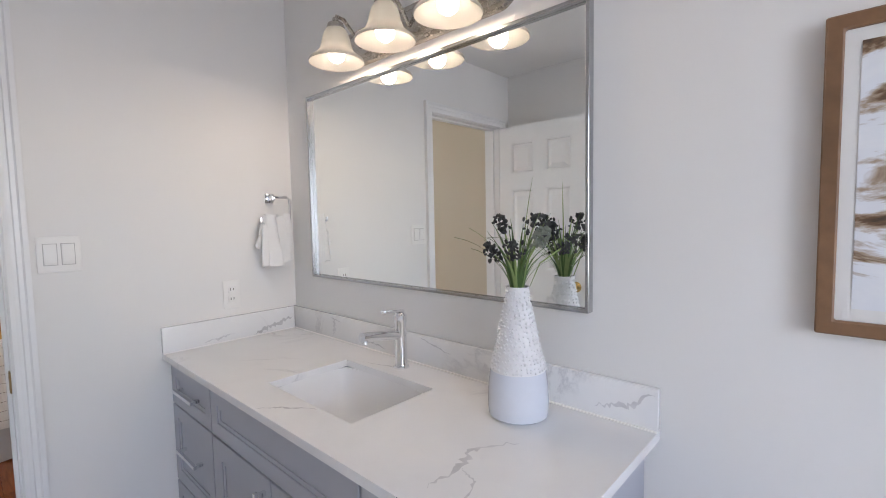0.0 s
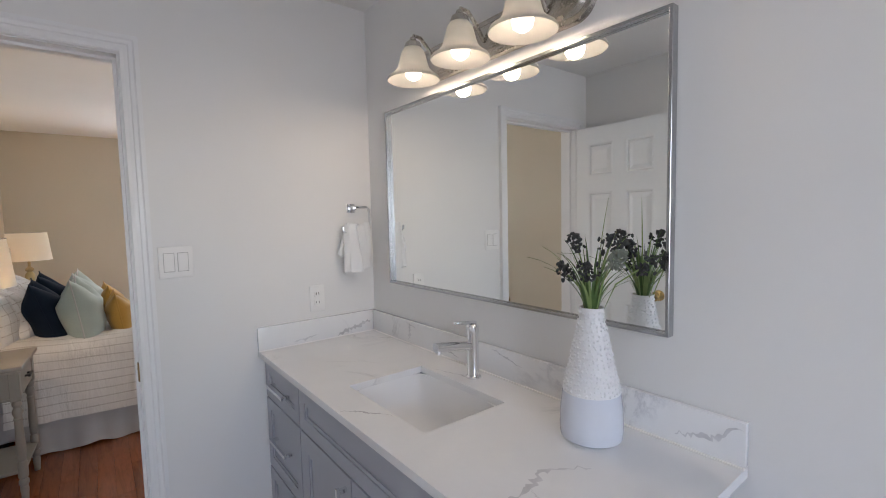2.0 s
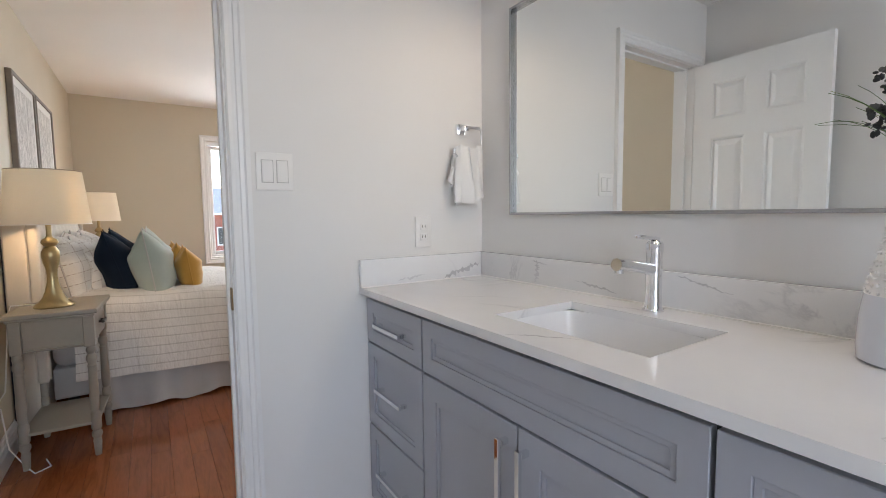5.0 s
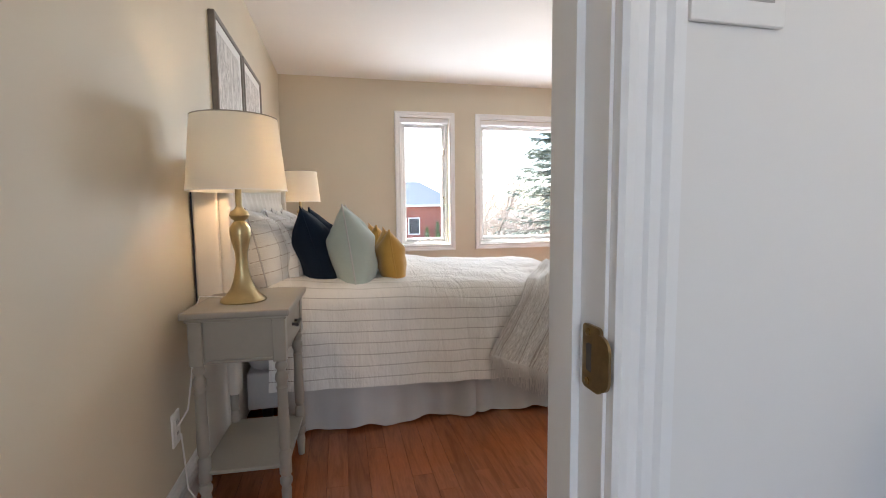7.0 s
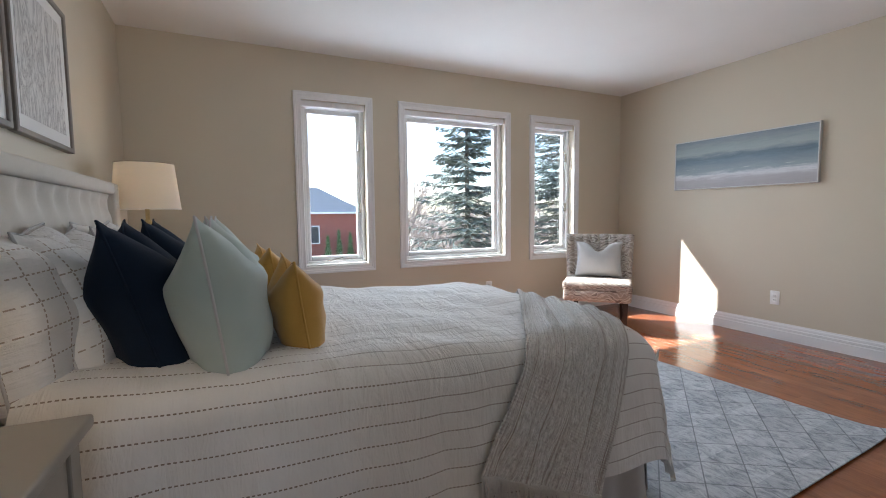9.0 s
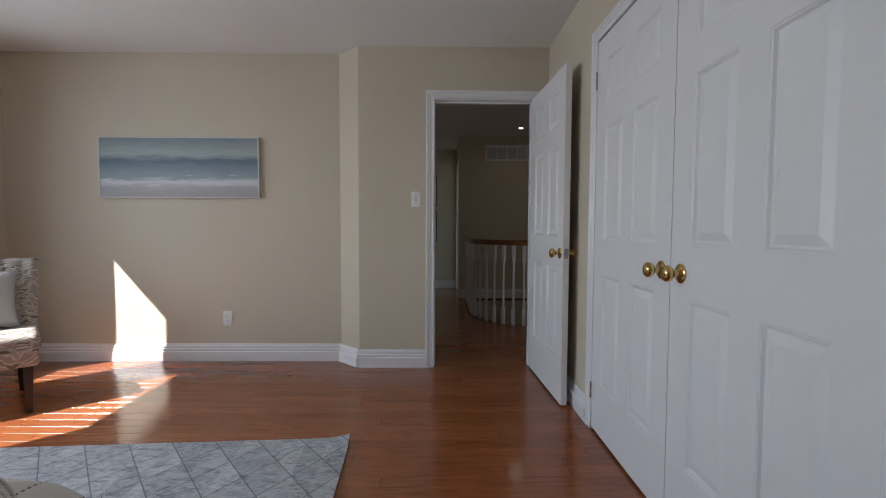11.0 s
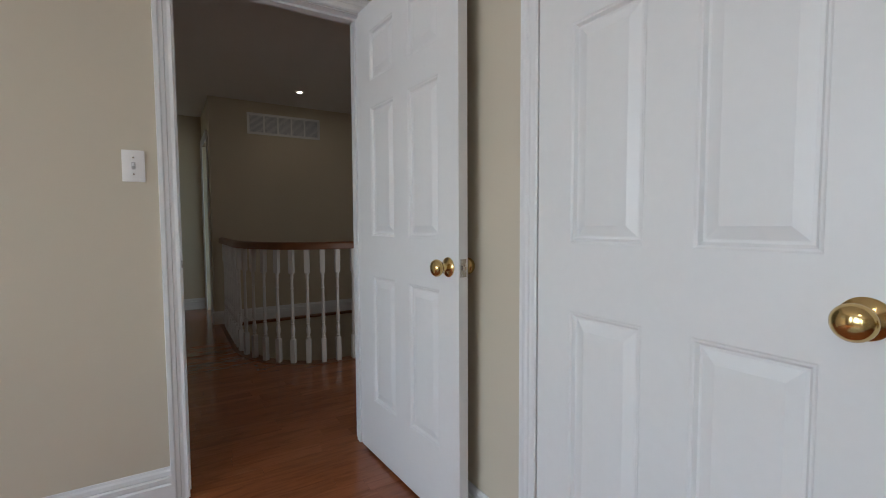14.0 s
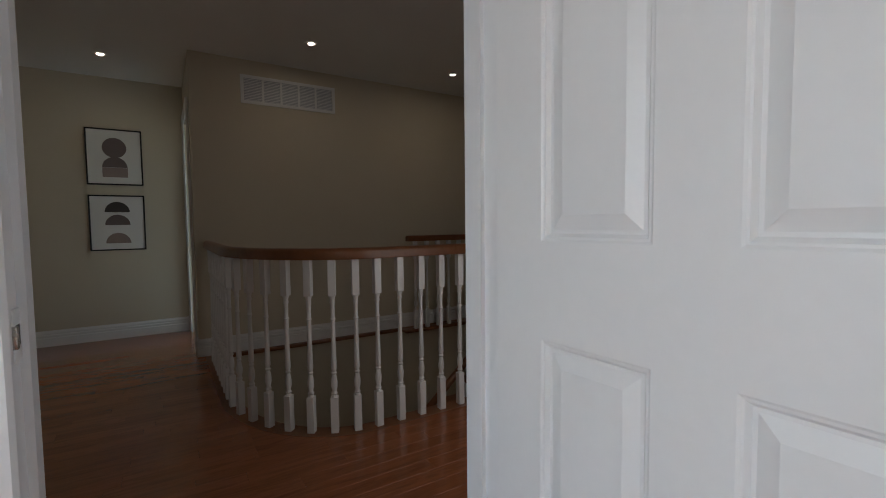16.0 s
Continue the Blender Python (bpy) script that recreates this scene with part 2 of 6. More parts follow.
def knitted():
    m = Mat("grey_and_cream_knit", (0.5, 0.48, 0.45), 0.95)
    uv = m.coords("UV")
    sep = m.node("ShaderNodeSeparateXYZ")
    m.link(uv, sep.inputs[0])
    rib = m.maths("ABSOLUTE", m.maths("SUBTRACT", m.maths("FRACT", m.maths("DIVIDE", sep.outputs[1], 0.013)), 0.5))
    knot = m.maths("ABSOLUTE", m.maths("SUBTRACT", m.maths("FRACT", m.maths("DIVIDE", sep.outputs[0], 0.011)), 0.5))
    v = m.coords("UV", (32, 110, 1))
    tone = m.ramp(m.noise(v, 1.3, 4.0, 0.7), [(0.34, (0.42, 0.40, 0.38)), (0.5, (0.60, 0.59, 0.57)), (0.64, (0.74, 0.73, 0.71))])
    stripe = m.noise(m.coords("UV", (0.6, 60, 1)), 1.0, 3.0, 0.6)
    m.color(m.mix(1.0, tone, m.ramp(stripe, [(0.36, (0.62, 0.56, 0.50)), (0.46, (1.0, 0.98, 0.96)), (0.7, (1.12, 1.12, 1.11))]), "MULTIPLY"))
    m.set(**{"Sheen Weight": 0.3})
    return m.bump(m.maths("ADD", m.maths("ADD", rib, knot), m.noise(uv, 160.0, 3.0)), 0.7, 0.006)


KNIT = knitted()


def paisley():
    m = Mat("cream_and_taupe_paisley", (0.5, 0.45, 0.4), 0.85)
    v = m.coords("Object")
    warp = m.node("ShaderNodeTexNoise", Scale=7.0, Detail=2.0)
    m.link(v, warp.inputs["Vector"])
    bent = m.node("ShaderNodeMix")
    bent.data_type = "VECTOR"
    bent.inputs[0].default_value = 0.16
    m.link(v, bent.inputs[4])
    m.link(warp.outputs["Color"], bent.inputs[5])
    wave = m.node("ShaderNodeTexWave", Scale=9.0, Distortion=9.0, Detail=3.0)
    wave.wave_type = "RINGS"
    m.link(bent.outputs[1], wave.inputs["Vector"])
    cells = m.node("ShaderNodeTexVoronoi", Scale=16.0)
    m.link(bent.outputs[1], cells.inputs["Vector"])
    both = m.maths("ADD", m.maths("MULTIPLY", wave.outputs["Fac"], 0.6), m.maths("MULTIPLY", cells.outputs["Distance"], 0.55))
    m.color(m.ramp(both, [(0.22, (0.17, 0.14, 0.12)), (0.42, (0.40, 0.34, 0.29)), (0.55, (0.62, 0.57, 0.50)), (0.8, (0.34, 0.29, 0.25))]))
    return m.bump(m.noise(v, 300.0), 0.2, 0.001)


PAISLEY = paisley()


def rug_mat():
    m = Mat("grey_distressed_lattice_rug", (0.45, 0.46, 0.47), 0.95)
    v = m.coords("Object")
    sep = m.node("ShaderNodeSeparateXYZ")
    m.link(v, sep.inputs[0])
    a = m.maths("DIVIDE", m.maths("ADD", m.maths("MULTIPLY", sep.outputs[0], 0.80), m.maths("MULTIPLY", sep.outputs[1], 0.6)), 0.165)
    b = m.maths("DIVIDE", m.maths("SUBTRACT", m.maths("MULTIPLY", sep.outputs[0], 0.80), m.maths("MULTIPLY", sep.outputs[1], 0.6)), 0.165)
    fa, fb = m.maths("FRACT", a), m.maths("FRACT", b)
    line = m.maths("MAXIMUM", m.maths("LESS_THAN", fa, 0.034), m.maths("LESS_THAN", fb, 0.034))
    cell = m.node("ShaderNodeTexWhiteNoise")
    comb = m.node("ShaderNodeCombineXYZ")
    m.link(m.maths("FLOOR", a), comb.inputs[0])
    m.link(m.maths("FLOOR", b), comb.inputs[1])
    m.link(m.maths("GREATER_THAN", m.maths("ADD", fa, fb), 1.0), comb.inputs[2])
    m.link(comb.outputs[0], cell.inputs["Vector"])
    tone = m.ramp(cell.outputs["Value"], [(0.0, (0.40, 0.41, 0.425)), (1.0, (0.53, 0.54, 0.545))])
    wear = m.ramp(m.noise(m.coords("Object", (1, 2, 1)), 14.0, 8.0, 0.8, 1.0), [(0.35, (0.42, 0.43, 0.46)), (0.52, (1, 1, 1)), (0.68, (1.3, 1.28, 1.25))])
    m.color(m.mix(m.maths("MULTIPLY", line, 0.7), m.mix(1.0, tone, wear, "MULTIPLY"), (0.13, 0.135, 0.145)))
    return m.bump(m.noise(v, 260.0, 3.0), 0.5, 0.003)


RUG = rug_mat()


def seascape():
    m = Mat("seascape_canvas", (0.4, 0.5, 0.55), 0.55)
    v = m.coords("Object")
    sep = m.node("ShaderNodeSeparateXYZ")
    m.link(v, sep.inputs[0])
    sweep = m.noise(m.coords("Object", (1.6, 1, 11)), 2.4, 8.0, 0.7, 0.5)
    h = m.maths("ADD", m.maths("DIVIDE", sep.outputs[2], 0.45), m.maths("MULTIPLY", m.maths("SUBTRACT", sweep, 0.5), 0.30))
    col = m.ramp(h, [(0.0, (0.37, 0.35, 0.36)), (0.17, (0.44, 0.43, 0.45)), (0.26, (0.66, 0.68, 0.69)), (0.33, (0.30, 0.36, 0.40)), (0.52, (0.19, 0.26, 0.31)), (0.62, (0.12, 0.18, 0.22)), (0.74, (0.36, 0.42, 0.43)), (1.0, (0.20, 0.25, 0.28))])
    foam = m.ramp(m.noise(m.coords("Object", (3, 1, 26)), 2.0, 6.0, 0.7), [(0.60, (0, 0, 0)), (0.68, (0.7, 0.7, 0.7))])
    low = m.ramp(h, [(0.2, (0, 0, 0)), (0.3, (1, 1, 1)), (0.5, (0, 0, 0))])
    m.color(m.mix(m.mix(1.0, foam, low, "MULTIPLY"), col, (0.75, 0.78, 0.78)))
    return m.bump(sweep, 0.3, 0.002)


SEASCAPE = seascape()


def sketch(name, light, dark):
    m = Mat(name, light, 0.7)
    v = m.coords("Object", (9, 1, 2.2))
    n = m.maths("ABSOLUTE", m.maths("SUBTRACT", m.noise(v, 1.6, 7.0, 0.7, 2.2), 0.5))
    return m.color(m.ramp(n, [(0.0, dark), (0.03, shade_of(light, 0.8)), (0.09, light)]))


SKETCH = sketch("branch_sketch_paper", (0.70, 0.68, 0.65), (0.30, 0.28, 0.27))


def abstract_art():
    m = Mat("abstract_ink_paper", (0.8, 0.8, 0.8), 0.6)
    v = m.coords("Object", (2.6, 1, 5.0))
    n = m.noise(v, 1.35, 6.0, 0.6, 1.4)
    return m.color(m.ramp(n, [(0.30, (0.012, 0.010, 0.012)), (0.38, (0.16, 0.09, 0.045)), (0.42, (0.40, 0.31, 0.23)), (0.47, (0.74, 0.76, 0.80)), (0.7, (0.80, 0.81, 0.83))]))


ABSTRACT = abstract_art()
PAPER = plain("white_mat_board", (0.76, 0.75, 0.73), 0.8, spread=0.01, bump=0)
WALNUT = plain("walnut_frame", (0.20, 0.105, 0.05), 0.45, grain=30, spread=0.3)
GREYWOOD = plain("weathered_grey_frame", (0.20, 0.175, 0.15), 0.55, grain=40, spread=0.25)
BLACKF = plain("black_frame", (0.012, 0.012, 0.013), 0.35)
SILVERF = plain("silver_frame", (0.62, 0.62, 0.61), 0.4, 0.5)
SHAPE_A = plain("plum_ink", (0.17, 0.13, 0.125), 0.8)
SHAPE_B = plain("taupe_ink", (0.30, 0.235, 0.215), 0.8)
SHAPE_C = plain("dark_ink", (0.06, 0.05, 0.05), 0.8)


def see_through(name, tint, gloss):
    m = Mat(name)
    t = m.t
    t.nodes.remove(t.nodes["Principled BSDF"])
    tr, gl, mx = t.nodes.new("ShaderNodeBsdfTransparent"), t.nodes.new("ShaderNodeBsdfGlossy"), t.nodes.new("ShaderNodeMixShader")
    fr = t.nodes.new("ShaderNodeFresnel")
    fr.inputs[0].default_value = gloss
    tr.inputs[0].default_value = (*tint, 1)
    gl.inputs["Roughness"].default_value = 0.01
    t.links.new(fr.outputs[0], mx.inputs[0])
    t.links.new(tr.outputs[0], mx.inputs[1])
    t.links.new(gl.outputs[0], mx.inputs[2])
    t.links.new(mx.outputs[0], t.nodes["Material Output"].inputs[0])
    return m


GLASS = see_through("window_glass", (0.97, 0.985, 0.98), 1.45)


def glowing(name, color, strength, base=(0.8, 0.8, 0.8), rough=0.5, through_light=0.0):
    m = Mat(name, base, rough)
    m.set(**{"Emission Color": (*color, 1), "Emission Strength": strength})
    if through_light:
        t = m.t
        tl, mx = t.nodes.new("ShaderNodeBsdfTranslucent"), t.nodes.new("ShaderNodeMixShader")
        tl.inputs[0].default_value = (*base, 1)
        mx.inputs[0].default_value = through_light
        t.links.new(m.p.outputs[0], mx.inputs[1])
        t.links.new(tl.outputs[0], mx.inputs[2])
        t.links.new(mx.outputs[0], t.nodes["Material Output"].inputs[0])
    return m


SHADE = glowing("white_linen_shade", (1.0, 0.8, 0.55), 0.0, (0.84, 0.80, 0.73), 0.9, 0.55)
FROST = glowing("frosted_alabaster_glass", (1.0, 0.9, 0.76), 0.01, (0.48, 0.475, 0.46), 0.3, 0.6)
BULB = glowing("lit_bulb", (1.0, 0.88, 0.7), 1.3)
LITBOWL = glowing("lit_bowl_glass", (1.0, 0.93, 0.80), 0.4, (0.75, 0.73, 0.70), 0.3)
CANLIGHT = glowing("lit_downlight", (1.0, 0.86, 0.66), 14.0)
LEAFG = plain("green_stems", (0.09, 0.17, 0.05), 0.5, spread=0.3, bump=0)
LEAFP = plain("pale_green_stems", (0.24, 0.34, 0.12), 0.5, spread=0.2, bump=0)
BLOOM = plain("dark_dried_flowers", (0.045, 0.05, 0.05), 0.8, spread=0.4)
BLOOM2 = plain("grey_green_flowers", (0.20, 0.23, 0.19), 0.8, spread=0.3)
GRASS = plain("winter_lawn", (0.26, 0.24, 0.19), 0.95, grain=8, spread=0.3, bump=0.5, depth=0.03)
BARK = plain("grey_bark", (0.15, 0.125, 0.11), 0.9, grain=18, spread=0.3, bump=0.5, depth=0.01)
TWIG = plain("pale_bare_twigs", (0.42, 0.35, 0.31), 0.9, spread=0.25, bump=0)
NEEDLE = plain("spruce_needles", (0.15, 0.175, 0.15), 0.7, grain=6, spread=0.45, bump=0)
BRICK = plain("red_brick", (0.30, 0.10, 0.075), 0.85, grain=14, spread=0.2)
ROOF = plain("grey_shingles", (0.14, 0.16, 0.19), 0.9, grain=9, spread=0.2)


# ---------------------------------------------------------------- builders
def add_box(bm, x0, x1, y0, y1, z0, z1, bevel=0.0, seg=2):
    r = bmesh.ops.create_cube(bm, size=1.0)
    for v in r["verts"]:
        v.co = ((x0 + x1) / 2 + v.co.x * (x1 - x0), (y0 + y1) / 2 + v.co.y * (y1 - y0), (z0 + z1) / 2 + v.co.z * (z1 - z0))
    if bevel:
        edges = list({e for v in r["verts"] for e in v.link_edges})
        bmesh.ops.bevel(bm, geom=edges, offset=bevel, segments=seg, affect="EDGES", profile=0.5)
    return bm


def box(x0, x1, y0, y1, z0, z1, bevel=0.0, seg=2):
    return add_box(bmesh.new(), x0, x1, y0, y1, z0, z1, bevel, seg)


def ring_frame(x0, x1, z0, z1, w, y0, y1, bevel=0.0015):
    """A mitred rectangular frame of width w in the xz plane, from y0 to y1 deep, as one connected solid."""
    bm = bmesh.new()
    loops = []
    for i, y in ((0, y0), (w, y0), (w, y1), (0, y1)):
        loops.append([bm.verts.new(p) for p in ((x0 + i, y, z0 + i), (x1 - i, y, z0 + i), (x1 - i, y, z1 - i), (x0 + i, y, z1 - i))])
    for a, b in zip(loops, loops[1:] + loops[:1]):
        for k in range(4):
            bm.faces.new([a[k], a[(k + 1) % 4], b[(k + 1) % 4], b[k]])
    if bevel:
        bmesh.ops.recalc_face_normals(bm, faces=bm.faces)
        hard = [e for e in bm.edges if e.calc_face_angle(0.0) > 0.5]
        bmesh.ops.bevel(bm, geom=hard, offset=bevel, segments=1, affect="EDGES")
    return bm


def lathe(profile, n=32, centre=(0, 0, 0), bm=None):
    bm = bm or bmesh.new()
    cx, cy, cz = centre
    rings = []
    for r, z in profile:
        if r < 1e-5:
            rings.append([bm.verts.new((cx, cy, cz + z))])
        else:
            rings.append([bm.verts.new((cx + r * math.cos(2 * math.pi * i / n), cy + r * math.sin(2 * math.pi * i / n), cz + z)) for i in range(n)])
    for a, b in zip(rings, rings[1:]):
        for i in range(n):
            j = (i + 1) % n
            f = [a[i % len(a)], a[j % len(a)], b[j % len(b)], b[i % len(b)]]
            f = list(dict.fromkeys(f))
            if len(f) > 2:
                bm.faces.new(f)
    return bm


def tube(points, radius, n=8, bm=None, taper=None):
    bm = bm or bmesh.new()
    pts = [Vector(p) for p in points]
    rings = []
    for i, p in enumerate(pts):
        d = (pts[min(i + 1, len(pts) - 1)] - pts[max(i - 1, 0)]).normalized()
        up = Vector((0, 0, 1)) if abs(d.z) < 0.9 else Vector((1, 0, 0))
        a = d.cross(up).normalized()
        b = d.cross(a).normalized()
        r = radius if taper is None else radius + (taper - radius) * i / (len(pts) - 1)
        rings.append([bm.verts.new(p + r * (math.cos(2 * math.pi * k / n) * a + math.sin(2 * math.pi * k / n) * b)) for k in range(n)])
    for a, b in zip(rings, rings[1:]):
        for k in range(n):
            bm.faces.new([a[k], a[(k + 1) % n], b[(k + 1) % n], b[k]])
    bm.faces.new(rings[0])
    bm.faces.new(rings[-1])
    return bm


def sheet(nu, nv, place, uv=None, thick=0.0):
    """A grid surface through place(i/nu, j/nv), with optional cloth coordinates in metres."""
    bm = bmesh.new()
    layer = bm.loops.layers.uv.new("UVMap")
    g = [[bm.verts.new(place(i / nu, j / nv)) for j in range(nv + 1)] for i in range(nu + 1)]
    for i in range(nu):
        for j in range(nv):
            f = bm.faces.new([g[i][j], g[i + 1][j], g[i + 1][j + 1], g[i][j + 1]])
            f.smooth = True
            if uv:
                for lp, (a, b) in zip(f.loops, ((i, j), (i + 1, j), (i + 1, j + 1), (i, j + 1))):
                    lp[layer].uv = uv(a / nu, b / nv)
    if thick:
        bmesh.ops.recalc_face_normals(bm, faces=bm.faces)
        bmesh.ops.solidify(bm, geom=bm.faces[:], thickness=thick)
    return bm


def mesh_of(name, bm, material, smooth=None):
    bmesh.ops.recalc_face_normals(bm, faces=bm.faces)
    if smooth is not None:
        for f in bm.faces:
            f.smooth = True
        for e in bm.edges:
            if len(e.link_faces) == 2 and e.calc_face_angle(0.0) > radians(smooth):
                e.smooth = False
    me = bpy.data.meshes.new(name)
    bm.to_mesh(me)
    bm.free()
    me.materials.append(material.m)
    return me


def part(name, bm, material, parent, label="", smooth=35):
    ob = new(name, mesh_of(name, bm, material, smooth))
    ob.parent = parent
    if label:
        tagged(ob, label)
    return ob


def thing(name, label, category, at=None, group="", kind=""):
    ob = new(name)
    ob.empty_display_size = 0.1
    if at is not None:
        ob.matrix_world = at
    return tagged(ob, label, category, group, kind)


def solid(name, bm, material, label, category, kind="", group="", smooth=35, at=None):
    ob = new(name, mesh_of(name, bm, material, smooth))
    if at is not None:
        ob.matrix_world = at
    return tagged(ob, label, category, group, kind)


def structure(name, bm, material, label, category, smooth=35):
    return solid(name, bm, material, label, category, "structure", "", smooth)


# ---------------------------------------------------------------- walls, floors, ceiling
def wall(name, along, u0, u1, v0, v1, z0, z1, openings, material, label):
    """A wall along x or y from u0 to u1, v0 to v1 thick, with openings (ua, ub, za, zb)."""
    bm = bmesh.new()

    def piece(a, b, c, d):
        if b - a > 1e-4 and d - c > 1e-4:
            if along == "x":
                add_box(bm, a, b, v0, v1, c, d)
            else:
                add_box(bm, v0, v1, a, b, c, d)

    u = u0
    for ua, ub, za, zb in openings:
        piece(u, ua, z0, z1)
        piece(ua, ub, z0, za)
        piece(ua, ub, zb, z1)
        u = ub
    piece(u, u1, z0, z1)
    return structure(name, bm, material, label, "wall", None)


CEIL_Z = 2.43
WINDOWS = [(1.08, 1.62), (1.987, 3.07), (3.443, 3.977)]
SILL, HEAD = 0.655, 2.045
wall("wall_west", "y", -0.154, 4.678, -5.54, -5.38, 0, CEIL_Z, [(a, b, SILL, HEAD) for a, b in WINDOWS], BEIGE, "beige painted bedroom wall with three windows")
wall("wall_south", "x", -5.54, -0.94, -0.274, -0.154, 0, CEIL_Z, [], BEIGE, "beige painted wall behind the bed")
wall("wall_north_1", "x", -5.54, -2.76, 4.678, 4.80, 0, CEIL_Z, [], BEIGE, "beige painted bedroom wall with the seascape")
wall("wall_north_2", "x", -2.585, -1.03, 4.51, 4.63, 0, CEIL_Z, [(-2.02, -1.265, 0, 2.04)], BEIGE, "beige painted wall with the hallway doorway")
bm = bmesh.new()
foot = [(-2.76, 4.678), (-2.585, 4.51), (-2.585, 4.63), (-2.76, 4.80)]
lo, hi = [bm.verts.new((x, y, 0)) for x, y in foot], [bm.verts.new((x, y, CEIL_Z)) for x, y in foot]
for i in range(4):
    bm.faces.new([lo[i], lo[(i + 1) % 4], hi[(i + 1) % 4], hi[i]])
bm.faces.new(lo), bm.faces.new(hi)
structure("wall_north_jog", bm, BEIGE, "beige painted angled wall jog", "wall", None)
wall("wall_east", "y", 1.25, 4.51, -1.15, -1.0, 0, CEIL_Z, [(1.904, 3.455, 0, 2.045)], BEIGE, "beige painted wall round the closet doors")
wall("wall_bath_west", "y", -0.154, 1.66, -0.94, -0.877, 0, CEIL_Z, [(-0.04, 0.682, 0, 2.045)], BATH, "off-white bathroom wall with the bedroom doorway")
wall("wall_bedroom_bath", "y", -0.154, 1.25, -1.0, -0.94, 0, CEIL_Z, [(-0.04, 0.682, 0, 2.045)], BEIGE, "beige bedroom side of the bathroom doorway wall")
wall("wall_bath_north", "x", -1.0, 2.72, 1.66, 1.78, 0, CEIL_Z, [], BATH, "off-white bathroom wall behind the vanity")
wall("wall_bath_south", "x", -0.94, 2.72, -0.274, -0.154, 0, CEIL_Z, [], BATH, "off-white bathroom wall behind the open door")
wall("wall_bath_east", "y", -0.154, 1.66, 2.6, 2.72, 0, CEIL_Z, [(0.0, 0.9, 0.95, 2.05)], BATH, "off-white bathroom wall with a daylight opening")
# hallway
wall("wall_hall_vent", "x", -1.64, 3.12, 7.86, 7.98, -2.7, CEIL_Z, [], BEIGE, "beige hallway wall above the stairwell")
wall("wall_hall_return", "y", 7.98, 8.98, -1.64, -1.52, 0, CEIL_Z, [(8.10, 8.84, 0, 2.04)], BEIGE, "beige hallway return wall with a doorway")
wall("wall_hall_north", "x", -3.42, -1.52, 8.98, 9.10, 0, CEIL_Z, [], BEIGE, "beige hallway wall with two framed prints")
wall("wall_hall_west", "y", 4.80, 8.98, -3.42, -3.30, 0, CEIL_Z, [], BEIGE, "beige hallway side wall")
# Runs on south of the hallway, unseen, to keep sky light out.
wall("wall_hall_east", "y", 1.78, 7.86, 3.0, 3.12, -2.7, CEIL_Z, [], BEIGE, "beige wall at the end of the stairwell, extended out of view to block outside light")
# The doorway in this wall is assumed, cut to let the fill lamp through.
wall("wall_hall_south", "x", -1.03, 3.0, 4.51, 4.63, 0, CEIL_Z, [(-0.8, 0.05, 0, 2.04)], BEIGE, "beige hallway wall beside the stairs, with an added unseen doorway for fill light")
structure("ceiling", box(-5.54, 3.12, -0.274, 9.10, CEIL_Z, CEIL_Z + 0.12), CEIL, "white painted flat ceiling", "ceiling", None)
structure("floor", box(-5.54, -0.94, -0.274, 4.80, -0.20, -0.02), PLANK_REST, "red oak hardwood floor", "floor", None)
floor = bpy.data.objects["floor"]
bm = box(-3.42, -1.52, 4.80, 9.10, -0.20, -0.02)
add_box(bm, -1.52, 3.12, 4.80, 5.97, -0.20, -0.02)
structure("floor_hall", bm, PLANK_REST, "red oak hardwood hallway floor", "floor", None)
structure("floor_bath", box(-0.94, 2.72, -0.274, 1.78, -0.20, 0.0), TILE, "pale tiled bathroom floor", "floor", None)
# Unseen slab, added to stop light leaking in from below.
structure("floor_room", box(-0.94, 3.12, 1.78, 4.80, -0.20, -0.02), PLANK_REST, "added unseen floor slab that blocks outside light behind the fill doorway", "floor", None)
structure("floor_lower", box(-1.6, 3.12, 5.9, 7.98, -2.82, -2.7), PLANK_REST, "dark wood floor at the foot of the stairs", "floor", None)
BASE = [(0.0, 0.0), (0.0, 0.020), (0.074, 0.020), (0.080, 0.014), (0.086, 0.016), (0.100, 0.016), (0.105, 0.009), (0.110, 0.012), (0.124, 0.010), (0.130, 0.005), (0.140, 0.003), (0.140, 0.0)]


def baseboard(a, b, normal, material=TRIM):
    a, b, n = Vector((*a, 0)), Vector((*b, 0)), Vector((*normal, 0)).normalized()
    bm = bmesh.new()
    ra = [bm.verts.new(a + n * d + Vector((0, 0, z))) for z, d in BASE]
    rb = [bm.verts.new(b + n * d + Vector((0, 0, z))) for z, d in BASE]
    for i in range(len(BASE)):
        j = (i + 1) % len(BASE)
        bm.faces.new([ra[i], ra[j], rb[j], rb[i]])
    bm.faces.new(ra), bm.faces.new(rb)
    return structure("baseboard", bm, material, "white stepped wooden baseboard", "baseboard", None)


baseboard((-5.38, -0.154), (-1.07, -0.154), (0, 1))
baseboard((-5.38, -0.135), (-5.38, 4.678), (1, 0))
baseboard((-5.36, 4.678), (-2.768, 4.678), (0, -1))
baseboard((-2.768, 4.678), (-2.593, 4.51), (-0.69, -0.72))
baseboard((-2.593, 4.51), (-2.066, 4.51), (0, -1))
baseboard((-1.15, 4.49), (-1.15, 3.53), (-1, 0))
baseboard((-1.15, 1.83), (-1.15, 1.25), (-1, 0))
baseboard((-1.17, 1.25), (-1.0, 1.25), (0, -1))
baseboard((-1.0, 1.23), (-1.0, 0.75), (-1, 0))
baseboard((-3.30, 8.98), (-1.66, 8.98), (0, -1))
